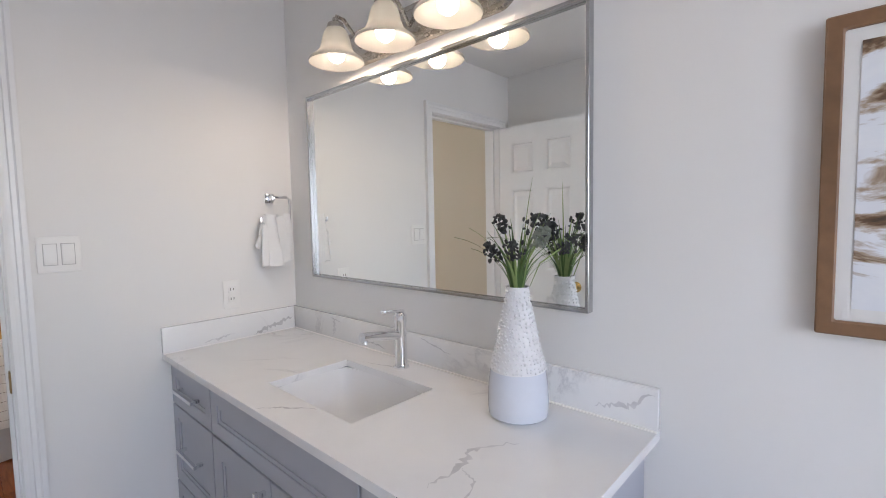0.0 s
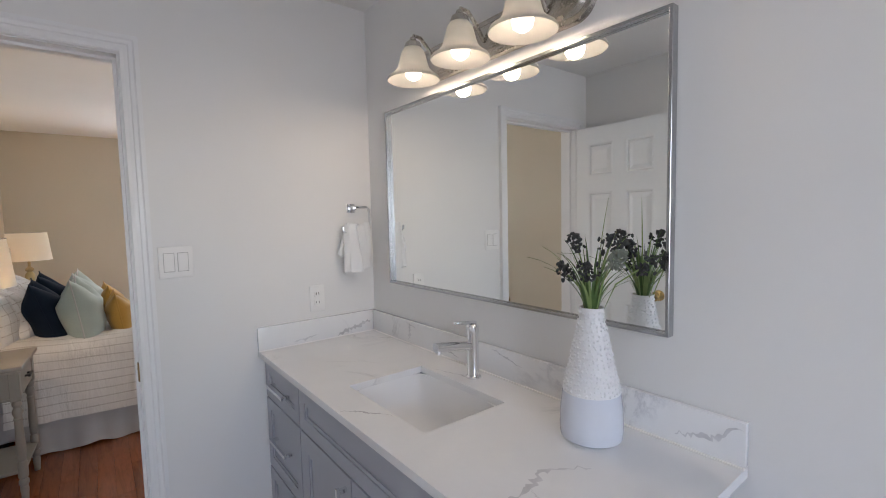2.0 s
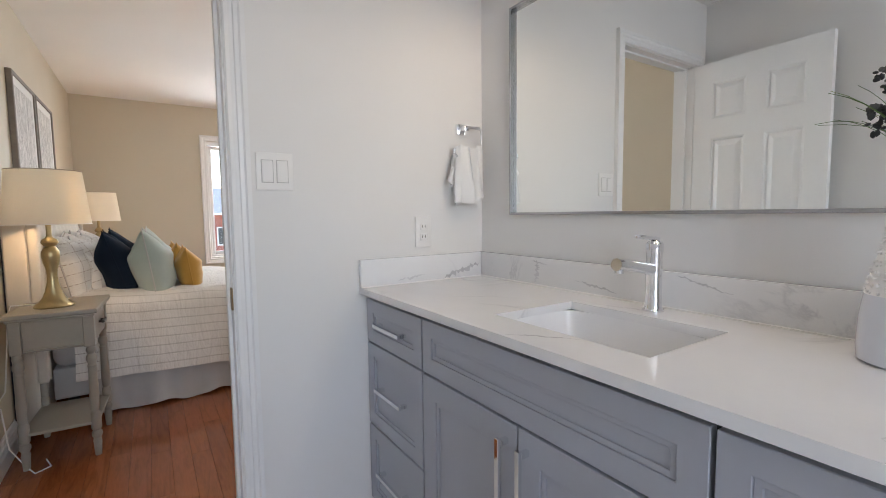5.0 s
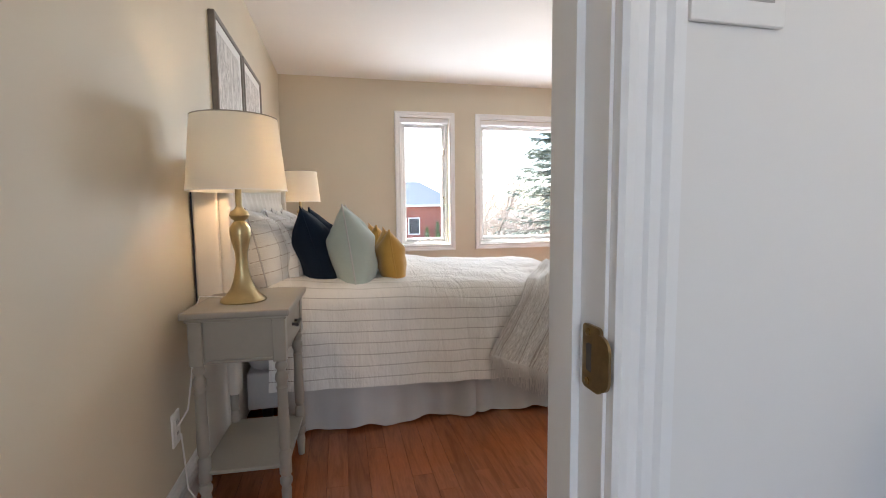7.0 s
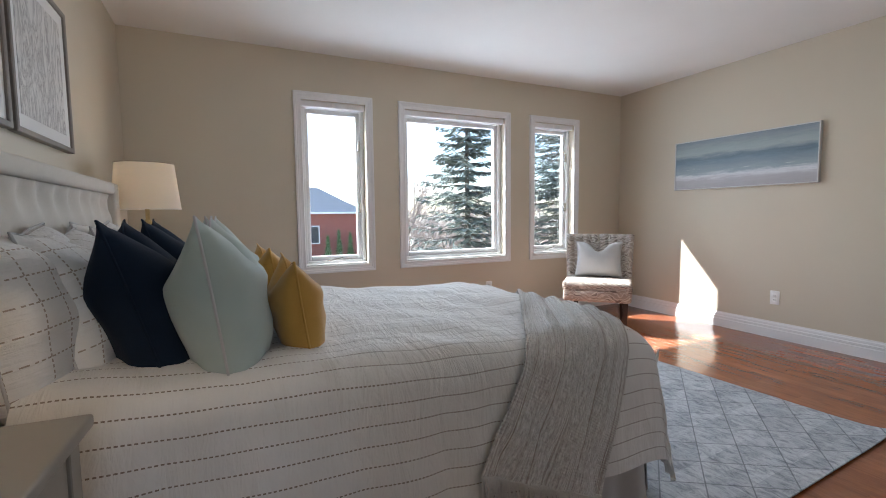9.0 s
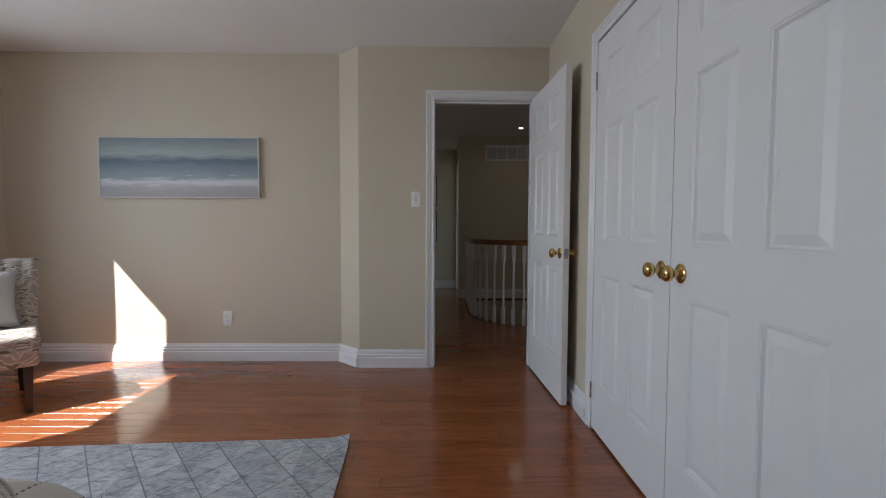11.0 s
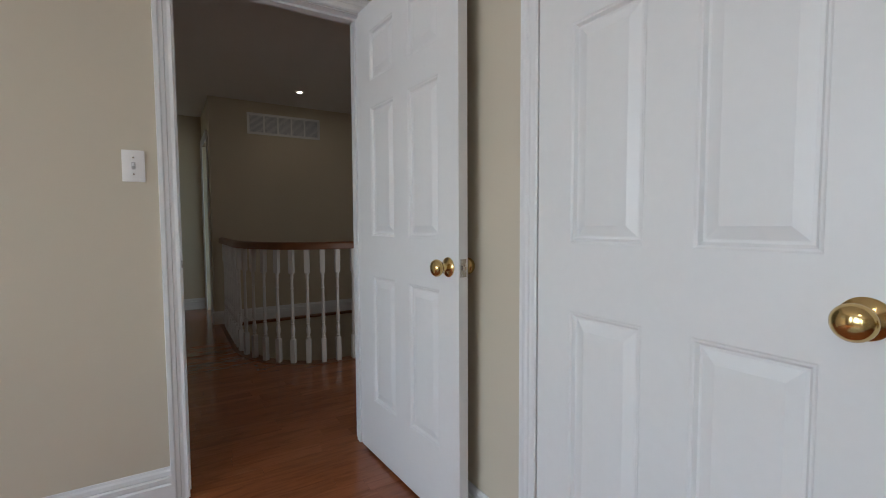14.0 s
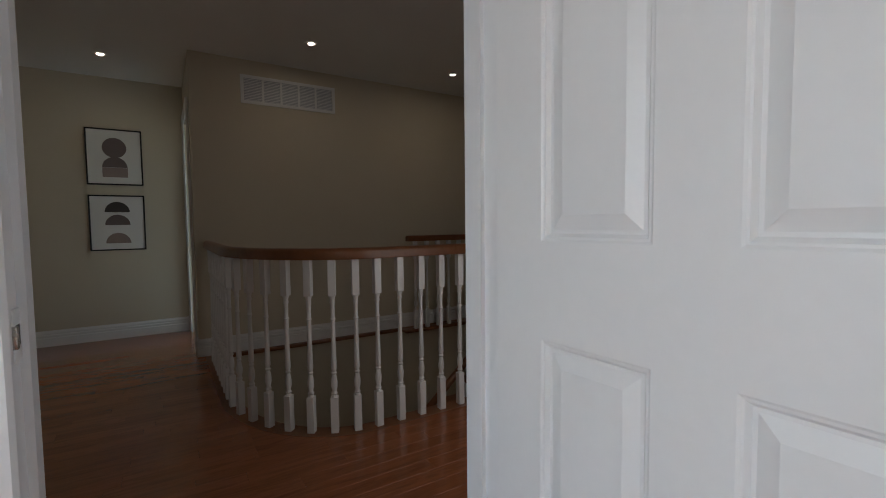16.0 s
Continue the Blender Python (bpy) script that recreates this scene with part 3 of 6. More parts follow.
baseboard((-1.64, 7.842), (-1.64, 8.03), (-1, 0))
baseboard((-1.658, 7.86), (3.0, 7.86), (0, -1))
baseboard((-1.19, 4.63), (-0.88, 4.63), (0, 1))
baseboard((0.13, 4.63), (3.0, 4.63), (0, 1))
structure("trim_landing_nosing", box(-1.50, 3.0, 7.79, 7.86, -0.03, -0.001, 0.008), RAILWOOD, "dark oak nosing along the stairwell wall", "trim")

CASE = [(0.0, 0.0), (0.0, 0.010), (0.006, 0.014), (0.018, 0.011), (0.030, 0.011), (0.034, 0.015), (0.046, 0.016), (0.052, 0.021), (0.066, 0.021), (0.068, 0.0)]


def casing(name, plane, v, out, u0, u1, z0, z1, closed, label, scale=1.0):
    """Moulded trim round an opening u0..u1, z0..z1 in the wall face at v; out is the side it stands proud of."""
    bm = bmesh.new()

    def at(u, z, d):
        return (u, v + out * d, z) if plane == "x" else (v + out * d, u, z)

    rings = []
    for o, d in CASE:
        o *= scale
        pts = [(u0 - o, z0 - (o if closed else 0)), (u0 - o, z1 + o), (u1 + o, z1 + o), (u1 + o, z0 - (o if closed else 0))]
        rings.append([bm.verts.new(at(a, b, d)) for a, b in pts])
    for a, b in zip(rings, rings[1:]):
        for k in range(4 if closed else 3):
            bm.faces.new([a[k], a[(k + 1) % 4], b[(k + 1) % 4], b[k]])
    if not closed:
        for k in (0, 3):
            bm.faces.new([r[k] for r in rings])
    return structure(name, bm, TRIM, label, "trim", None)


casing("trim_hall_door", "x", 4.51, -1, -2.012, -1.265, 0, 2.04, False, "white moulded casing of the hallway doorway", 0.95)
casing("trim_closet", "y", -1.15, -1, 1.904, 3.455, 0, 2.045, False, "white moulded casing of the closet", 0.9)
casing("trim_bath_door", "y", -0.877, 1, -0.04, 0.682, 0, 2.045, False, "white moulded casing of the bathroom doorway", 0.92)
casing("trim_bath_door_bedroom", "y", -1.0, -1, -0.04, 0.682, 0, 2.045, False, "white moulded casing on the bedroom side", 0.92)
# Casing for the assumed doorway of the fill lamp.
casing("trim_fill_doorway", "x", 4.63, 1, -0.8, 0.05, 0, 2.04, False, "white moulded casing of the added unseen doorway")
casing("trim_hall_room", "y", -1.64, -1, 8.10, 8.84, 0, 2.04, False, "white moulded casing of a hallway doorway")
for n, (a, b) in enumerate(WINDOWS):
    casing("trim_window_%d" % (n + 1), "y", -5.38, 1, a, b, SILL, HEAD, True, "white moulded window casing", 0.95)


def jamb(name, plane, v0, v1, u0, u1, z1, stop, label):
    """Lining of a doorway with a stop bead."""
    bm = bmesh.new()
    t = 0.004

    def add(a, b, c, d, e, f):
        if plane == "x":
            add_box(bm, a, b, c, d, e, f)
        else:
            add_box(bm, c, d, a, b, e, f)

    add(u0, u0 + t, v0, v1, 0, z1)
    add(u1 - t, u1, v0, v1, 0, z1)
    add(u0 + t, u1 - t, v0, v1, z1 - t, z1)
    s0, s1 = stop
    add(u0 + t, u0 + 0.014, s0, s1, 0, z1 - t)
    add(u1 - 0.014, u1 - t, s0, s1, 0, z1 - t)
    add(u0 + 0.014, u1 - 0.014, s0, s1, z1 - 0.014, z1 - t)
    return structure(name, bm, TRIM, label, "trim", None)


jamb("trim_hall_jamb", "x", 4.512, 4.628, -2.02, -1.265, 2.04, (4.556, 4.59), "white door lining with stop bead")
jamb("trim_bath_jamb", "y", -0.998, -0.879, -0.04, 0.682, 2.045, (-0.955, -0.925), "white door lining with stop bead")


def rounded_plate(x0, x1, z0, z1, y0, y1, radius):
    """An upright plate in the xz plane with rounded corners."""
    bm = bmesh.new()
    pts = []
    for cx, cz, a0 in ((x1 - radius, z1 - radius, 0), (x0 + radius, z1 - radius, 90), (x0 + radius, z0 + radius, 180), (x1 - radius, z0 + radius, 270)):
        pts += [(cx + radius * math.cos(radians(a0 + 15 * k)), cz + radius * math.sin(radians(a0 + 15 * k))) for k in range(7)]
    a, b = [bm.verts.new((x, y0, z)) for x, z in pts], [bm.verts.new((x, y1, z)) for x, z in pts]
    for k in range(len(pts)):
        n = (k + 1) % len(pts)
        bm.faces.new([a[k], a[n], b[n], b[k]])
    bm.faces.new(a), bm.faces.new(b)
    return bm


bath_strike = thing("strike_plate", "worn brass strike plate on the door jamb", "strike plate")
part("plate", rounded_plate(-0.914, -0.880, 0.866, 0.936, 0.6745, 0.6779, 0.006), AGEDBRASS, bath_strike)
part("curved_lip", rounded_plate(-0.893, -0.862, 0.872, 0.930, 0.6725, 0.6755, 0.0154), AGEDBRASS, bath_strike, "rounded lip over the casing edge")
# No hole is cut; a dark plate paints the shade inside it.
part("latch_hole_shade", rounded_plate(-0.905, -0.890, 0.886, 0.916, 0.6735, 0.6745, 0.003), SLOT, bath_strike, "flat dark patch painting the shade in the latch hole")
for z in (0.874, 0.928):
    part("screw", rounded_plate(-0.907, -0.899, z - 0.004, z + 0.004, 0.6735, 0.6745, 0.0039), BRASS, bath_strike)
hall_strike = thing("strike_plate", "white painted strike plate on the hallway door jamb", "strike plate", Matrix.Translation((-2.016, 4.535, 0.925)))
part("plate", box(0.0, 0.004, -0.016, 0.016, -0.033, 0.033, 0.0015), TRIM, hall_strike)
# Dark patch on the plate, in place of a shaded hole.
part("latch_hole_shade", box(0.004, 0.0046, -0.008, 0.008, -0.013, 0.013), SLOT, hall_strike, "flat dark patch painting the shade in the latch hole", None)
part("lip", box(0.001, 0.009, -0.024, -0.016, -0.014, 0.014, 0.002), NICKEL, hall_strike, "steel lip")


# ---------------------------------------------------------------- doors
def panel_mesh(w, h, t):
    """A raised door panel seen from both faces, with an ogee sunk edge."""
    bm = bmesh.new()
    steps = [(0.0, 0.0), (0.004, 0.0025), (0.008, 0.003), (0.014, 0.0105), (0.020, 0.0105), (0.046, 0.002)]
    for side in (-1, 1):
        rings = []
        for inset, depth in steps:
            y = side * (t / 2 - depth)
            rings.append([bm.verts.new(p) for p in ((inset, y, inset), (w - inset, y, inset), (w - inset, y, h - inset), (inset, y, h - inset))])
        for a, b in zip(rings, rings[1:]):
            for k in range(4):
                bm.faces.new([a[k], a[(k + 1) % 4], b[(k + 1) % 4], b[k]])
        bm.faces.new(rings[-1])
    return bm


def knob(parent, x, y_face, side, z, material=BRASS):
    prof = [(0.0, 0.0), (0.034, 0.0), (0.034, 0.003), (0.030, 0.007), (0.018, 0.010), (0.012, 0.014), (0.011, 0.026), (0.016, 0.031), (0.024, 0.036), (0.029, 0.045), (0.029, 0.052), (0.024, 0.060), (0.013, 0.065), (0.0, 0.066)]
    bm = lathe(prof, 28)
    bmesh.ops.transform(bm, matrix=Matrix.Translation((x, y_face, z)) @ Matrix.Rotation(radians(90 if side < 0 else -90), 4, "X"), verts=bm.verts)
    return part("door_knob", bm, material, parent, "round polished brass door knob", 40)


def door_leaf(name, w, h, at, label, knobs=(), hinges=()):
    """A six-panel door: x runs from the hinge, its faces look along y."""
    t = 0.036
    d = thing(name, label, "door", at, kind="structure")
    k = w / 0.775
    xs = [0.118 * k, 0.331 * k, 0.444 * k, 0.657 * k]
    zs = [(0.255, 0.83), (1.01, 1.575), (1.69, 1.905)]
    bm = bmesh.new()
    for a, b in ((0, xs[0]), (xs[1], xs[2]), (xs[3], w)):
        add_box(bm, a, b, -t / 2, t / 2, 0, h)
    for a, b in ((xs[0], xs[1]), (xs[2], xs[3])):
        edges = [0.0] + [z for pair in zs for z in pair] + [h]
        for z0, z1 in zip(edges[::2], edges[1::2]):
            add_box(bm, a, b, -t / 2, t / 2, z0, z1)
    part("stiles_and_rails", bm, DOORW, d, smooth=None)
    for z0, z1 in zs:
        me = mesh_of("panel", panel_mesh(xs[1] - xs[0], z1 - z0, t), DOORW)
        for x in (xs[0], xs[2]):
            p = new("panel", me)
            p.parent, p.location = d, (x, 0, z0)
    for x, side in knobs:
        knob(d, x, side * t / 2, side, 0.915)
    for z, side in hinges:
        bm = lathe([(0.0, -0.045), (0.006, -0.045), (0.006, 0.045), (0.0, 0.045)], 10, (-0.004, side * (t / 2 + 0.004), z))
        part("hinge", bm, NICKEL, d, "steel butt hinge")
    return d


# hallway door, swung open against the closet side
hinge, tip = Vector((-1.262, 4.50)), Vector((-1.226, 3.727))
ang = math.degrees(math.atan2(tip.y - hinge.y, tip.x - hinge.x))
hall_door = door_leaf("door_1", 0.772, 2.022, pose(hinge.x, hinge.y, 0.014, 0, 0, ang), "white six-panel door standing open to the hallway", [(0.712, -1), (0.712, 1)])
part("latch_plate", box(0.7715, 0.7735, -0.012, 0.012, 0.885, 0.945, 0.0005), NICKEL, hall_door, "steel latch plate")
part("latch_bolt", box(0.7735, 0.783, -0.006, 0.006, 0.908, 0.924, 0.002), NICKEL, hall_door)
# closet pair
door_leaf("door_2", 0.768, 2.022, pose(-1.138, 3.452, 0.014, 0, 0, -90), "white six-panel closet door, closed", [(0.705, -1)], [(1.83, -1), (0.20, -1)])
door_leaf("door_3", 0.772, 2.022, pose(-1.138, 1.908, 0.014, 0, 0, 90), "white six-panel closet door, closed", [(0.705, 1)], [(1.83, 1), (0.20, 1)])
# bathroom door, open along the bathroom wall
bath_door = door_leaf("door_4", 0.672, 2.022, pose(-0.868, -0.047, 0.014, 0, 0, 1.5), "white six-panel bathroom door, standing open", [(0.612, 1), (0.612, -1)])
# Dark sheet added close behind the leaves so their seams read as shaded.
structure("closet_gap_shade", box(-0.998, -0.99, 1.79, 3.5, 0, 2.1), GAP_SHADE, "near-black sheet behind the closet doors, painting the shade in their gaps", "closet", None)


# ---------------------------------------------------------------- windows
def window(n, y0, y1):
    w = thing("window_%d" % n, "white-framed window with clear glass", "window", Matrix.Translation((-5.47, (y0 + y1) / 2, SILL)), kind="structure")
    hw, hh = (y1 - y0) / 2, HEAD - SILL
    bm = bmesh.new()
    for a, b, c, d in ((-hw, -hw + 0.03, 0, hh), (hw - 0.03, hw, 0, hh), (-hw + 0.03, hw - 0.03, 0, 0.035), (-hw + 0.03, hw - 0.03, hh - 0.05, hh)):
        add_box(bm, -0.068, 0.02, a, b, c, d, 0.004)
    part("window_frame", bm, TRIM, w)
    bm = bmesh.new()
    i = 0.03
    for a, b, c, d in ((-hw + i, -hw + i + 0.035, 0.036, hh - 0.051), (hw - i - 0.035, hw - i, 0.036, hh - 0.051), (-hw + i + 0.035, hw - i - 0.035, 0.036, 0.075), (-hw + i + 0.035, hw - i - 0.035, hh - 0.09, hh - 0.051)):
        add_box(bm, -0.055, -0.012, a, b, c, d, 0.005)
    part("sash", bm, TRIM, w)
    pane = part("pane", box(-0.036, -0.030, -hw + i + 0.03, hw - i - 0.03, 0.07, hh - 0.085), GLASS, w, smooth=None)
    pane.visible_shadow = False
    bm = box(0.022, 0.075, -hw + 0.002, hw - 0.002, hh - 0.05, hh - 0.0005, 0.004)
    part("blind_rail", bm, TRIM, w, "white rolled blind rail")
    part("blind_clip", box(0.075, 0.085, -0.014, 0.014, hh - 0.05, hh - 0.012, 0.003), PLASTIC, w)
    part("window_sill", box(0.02, 0.088, -hw + 0.001, hw - 0.001, 0.0, 0.012, 0.003), TRIM, w)
    if hw < 0.4:
        part("crank", tube([(0.0, 0.05, 0.05), (0.03, 0.05, 0.055), (0.05, 0.0, 0.05), (0.055, -0.09, 0.035)], 0.006), NICKEL, w, "folding window crank")
        for z in (0.45, 1.0):
            part("sash_lock", box(-0.012, 0.012, hw - 0.055, hw - 0.035, z, z + 0.09, 0.004), NICKEL, w)
    return w


for n, (a, b) in enumerate(WINDOWS):
    window(n + 1, a, b)


# ---------------------------------------------------------------- wall fittings
def plate(name, at, w, h, kind, label):
    """A wall plate: local x across, z up, standing proud along -y."""
    p = thing(name, label, "switch" if kind != "outlet" else "outlet", at)
    part("cover_plate", box(-w / 2, w / 2, -0.007, 0, -h / 2, h / 2, 0.003), PLASTIC, p)
    if kind == "rocker":
        for x in (-0.023, 0.023):
            # Grey border paints the shade in the gap round each rocker.
            part("rocker_gap_shade", box(x - 0.0185, x + 0.0185, -0.0074, -0.006, -0.036, 0.036), SKIRT, p, smooth=None)
            part("rocker", box(x - 0.0165, x + 0.0165, -0.0105, -0.006, -0.034, 0.034, 0.002), PLASTIC, p)
    elif kind == "toggle":
        part("toggle_collar", box(-0.006, 0.006, -0.009, -0.006, -0.013, 0.013, 0.001), SKIRT, p)
        part("toggle", box(-0.004, 0.004, -0.020, -0.007, -0.002, 0.009, 0.002), PLASTIC, p)
        for z in (-0.03, 0.03):
            part("screw", lathe([(0.0, 0.0), (0.003, 0.0), (0.003, 0.001), (0.0, 0.001)], 8, (0, 0, 0)), NICKEL, p).matrix_local = pose(0, -0.007, z, 90)
    else:
        for z in (-0.020, 0.020):
            part("socket", box(-0.016, 0.016, -0.0095, -0.006, z - 0.014, z + 0.014, 0.003), PLASTIC, p)
            for x in (-0.006, 0.006):
                # Dark slips on the socket face paint the shade in its slots.
                part("slot_shade", box(x - 0.0012, x + 0.0012, -0.0102, -0.0094, z - 0.003, z + 0.007), SLOT, p)
    return p


plate("light_switch", pose(-0.877, 0.816, 1.30, 0, 0, 90), 0.114, 0.118, "rocker", "white double rocker switch on the bathroom wall")
plate("wall_outlet", pose(-0.877, 1.364, 1.09, 0, 0, 90), 0.070, 0.118, "outlet", "white double outlet above the vanity")
plate("light_switch", pose(-2.151, 4.51, 1.293), 0.070, 0.115, "toggle", "white toggle switch beside the hallway door")
plate("wall_outlet", pose(-3.666, 4.678, 0.347), 0.072, 0.117, "outlet", "white outlet low on the beige wall")
plate("wall_outlet", pose(-5.38, 2.877, 0.341, 0, 0, 90), 0.072, 0.115, "outlet", "white outlet below the window")
plate("wall_outlet", pose(-2.12, -0.154, 0.32, 0, 0, 180), 0.070, 0.115, "outlet", "cream outlet beside the nightstand")


# ---------------------------------------------------------------- bathroom
def shaker(name, parent, x0, x1, z0, z1, y, rail, handle):
    """A framed cabinet front facing -y, with a sunk panel and a bar handle."""
    bm = ring_frame(x0, x1, z0, z1, rail, y, y + 0.02)
    d = part(name, bm, CABINET, parent)
    part("sunk_panel", box(x0 + rail, x1 - rail, y + 0.009, y + 0.019, z0 + rail, z1 - rail), CABINET, d, smooth=None)
    part("panel_bead", ring_frame(x0 + rail, x1 - rail, z0 + rail, z1 - rail, 0.012, y + 0.004, y + 0.0088), CABINET, d)
    if handle:
        hx, hz, upright, ln = handle
        bm = bmesh.new()
        if upright:
            add_box(bm, hx - 0.006, hx + 0.006, y - 0.034, y - 0.023, hz - ln / 2, hz + ln / 2, 0.001, 1)
            for s in (-1, 1):
                add_box(bm, hx - 0.006, hx + 0.006, y - 0.0235, y - 0.0005, hz + s * (ln / 2 - 0.012) - 0.007, hz + s * (ln / 2 - 0.012) + 0.007, 0.001, 1)
        else:
            add_box(bm, hx - ln / 2, hx + ln / 2, y - 0.034, y - 0.023, hz - 0.006, hz + 0.006, 0.001, 1)
            for s in (-1, 1):
                add_box(bm, hx + s * (ln / 2 - 0.012) - 0.007, hx + s * (ln / 2 - 0.012) + 0.007, y - 0.0235, y - 0.0005, hz - 0.006, hz + 0.006, 0.001, 1)
        part("handle", bm, CHROME, d, "square chrome bar handle")
    return d


vanity = thing("vanity_cabinet", "grey shaker bathroom vanity cabinet with chrome handles", "cabinet")
bm = box(-0.874, 0.715, 1.142, 1.655, 0.09, 0.715)
add_box(bm, -0.874, -0.30, 1.142, 1.655, 0.715, 0.872)
add_box(bm, 0.21, 0.715, 1.142, 1.655, 0.715, 0.872)
add_box(bm, -0.874, 0.715, 1.20, 1.655, 0.0, 0.09)
part("body", bm, CABINET, vanity, smooth=None)
# Thin dark sheet: paints the shade between drawer and door fronts.
part("front_gap_shade", box(-0.872, 0.713, 1.1405, 1.1425, 0.095, 0.8725), GAP_SHADE, vanity, smooth=None)
FY = 1.12
for x0, x1 in ((-0.872, -0.486), (0.330, 0.713)):
    for z0, z1, hz in ((0.702, 0.855, 0.782), (0.394, 0.695, 0.556), (0.10, 0.387, 0.253)):
        shaker("drawer", vanity, x0, x1, z0, z1, FY, 0.046, ((x0 + x1) / 2 + 0.015, hz, False, 0.185))
shaker("false_front", vanity, -0.478, 0.322, 0.700, 0.855, FY, 0.048, None)
shaker("cabinet_door", vanity, -0.478, -0.079, 0.10, 0.693, FY, 0.066, (-0.108, 0.575, True, 0.175))
shaker("cabinet_door", vanity, -0.073, 0.322, 0.10, 0.693, FY, 0.066, (-0.042, 0.575, True, 0.175))

# stone top with the cut-out for the basin
SX0, SX1, SY0, SY1 = -0.258, 0.172, 1.212, 1.505
top = thing("vanity_countertop", "white quartz countertop with grey veins and backsplash", "countertop")
bm = bmesh.new()
for a in ((-0.8765, SX0, 1.094, 1.658), (SX1, 0.748, 1.094, 1.658), (SX0, SX1, 1.094, SY0), (SX0, SX1, SY1, 1.658)):
    add_box(bm, a[0], a[1], a[2], a[3], 0.874, 0.897)
bmesh.ops.remove_doubles(bm, verts=bm.verts, dist=0.0002)
part("slab", bm, QUARTZ, top, smooth=None)
part("backsplash", box(-0.8765, 0.748, 1.640, 1.6585, 0.899, 0.997, 0.0015), QUARTZ, top)
part("side_splash", box(-0.8765, -0.857, 1.094, 1.639, 0.899, 0.997, 0.0015), QUARTZ, top)
bm = box(-0.8565, 0.748, 1.634, 1.640, 0.8972, 0.9002)
add_box(bm, -0.857, -0.851, 1.094, 1.634, 0.8972, 0.9002)
part("sealant", bm, PLASTIC, top, "white silicone seam")


def vein(parent, pts, width, seed):
    """A grey vein in the stone: a thin irregular ribbon a hair above the surface."""
    rnd = random.Random(seed)
    bm = bmesh.new()
    pts = [Vector(p) for p in pts]
    rows = []
    steps = 26
    for i in range(steps + 1):
        f = i / steps * (len(pts) - 1)
        k = min(int(f), len(pts) - 2)
        p = pts[k].lerp(pts[k + 1], f - k)
        d = (pts[k + 1] - pts[k]).normalized()
        nrm = Vector((0, 0, 1)) if abs(d.z) < 0.2 and abs(pts[0].z - 0.8976) < 0.001 else None
        side = d.cross(nrm) if nrm else (d.cross(Vector((0, 1, 0))) if abs(pts[0].y - pts[-1].y) < 1e-4 else d.cross(Vector((1, 0, 0))))
        side.normalize()
        w = width * math.sin(math.pi * (0.04 + 0.92 * i / steps)) * rnd.uniform(0.25, 1.3)
        j = side * rnd.uniform(-0.5, 0.5) * width
        rows.append((bm.verts.new(p + j + side * w / 2), bm.verts.new(p + j - side * w / 2)))
    for a, b in zip(rows, rows[1:]):
        bm.faces.new([a[0], a[1], b[1], b[0]])
    return part("vein", bm, VEIN, parent, smooth=None)


VEIN = plain("grey_stone_vein", (0.62, 0.615, 0.63), 0.13, grain=25, spread=0.25, bump=0)
Z = 0.8976
for i, (pts, w) in enumerate([
    (((0.49, 1.15, Z), (0.50, 1.24, Z), (0.47, 1.31, Z), (0.53, 1.40, Z)), 0.016), (((0.60, 1.10, Z), (0.55, 1.22, Z), (0.50, 1.24, Z)), 0.006),
    (((-0.10, 1.098, Z), (-0.05, 1.15, Z), (0.03, 1.205, Z)), 0.008), (((-0.55, 1.25, Z), (-0.45, 1.36, Z)), 0.005), (((-0.2, 1.52, Z), (-0.06, 1.56, Z), (-0.1, 1.63, Z)), 0.007),
    (((-0.54, 1.6394, 0.993), (-0.53, 1.6394, 0.95), (-0.545, 1.6394, 0.905)), 0.018), (((-0.56, 1.6394, 0.985), (-0.48, 1.6394, 0.975)), 0.005), (((-0.36, 1.6394, 0.935), (-0.20, 1.6394, 0.915)), 0.007),
    (((-0.02, 1.6394, 0.99), (0.12, 1.6394, 0.955)), 0.006), (((0.46, 1.6394, 0.985), (0.47, 1.6394, 0.92)), 0.005), (((0.60, 1.6394, 0.925), (0.68, 1.6394, 0.94), (0.74, 1.6394, 0.985)), 0.012),
    (((-0.8563, 1.44, 0.902), (-0.8563, 1.54, 0.935), (-0.8563, 1.63, 0.945)), 0.020), (((-0.8563, 1.24, 0.91), (-0.8563, 1.36, 0.925)), 0.009)]):
    vein(top, pts, w, 40 + i)


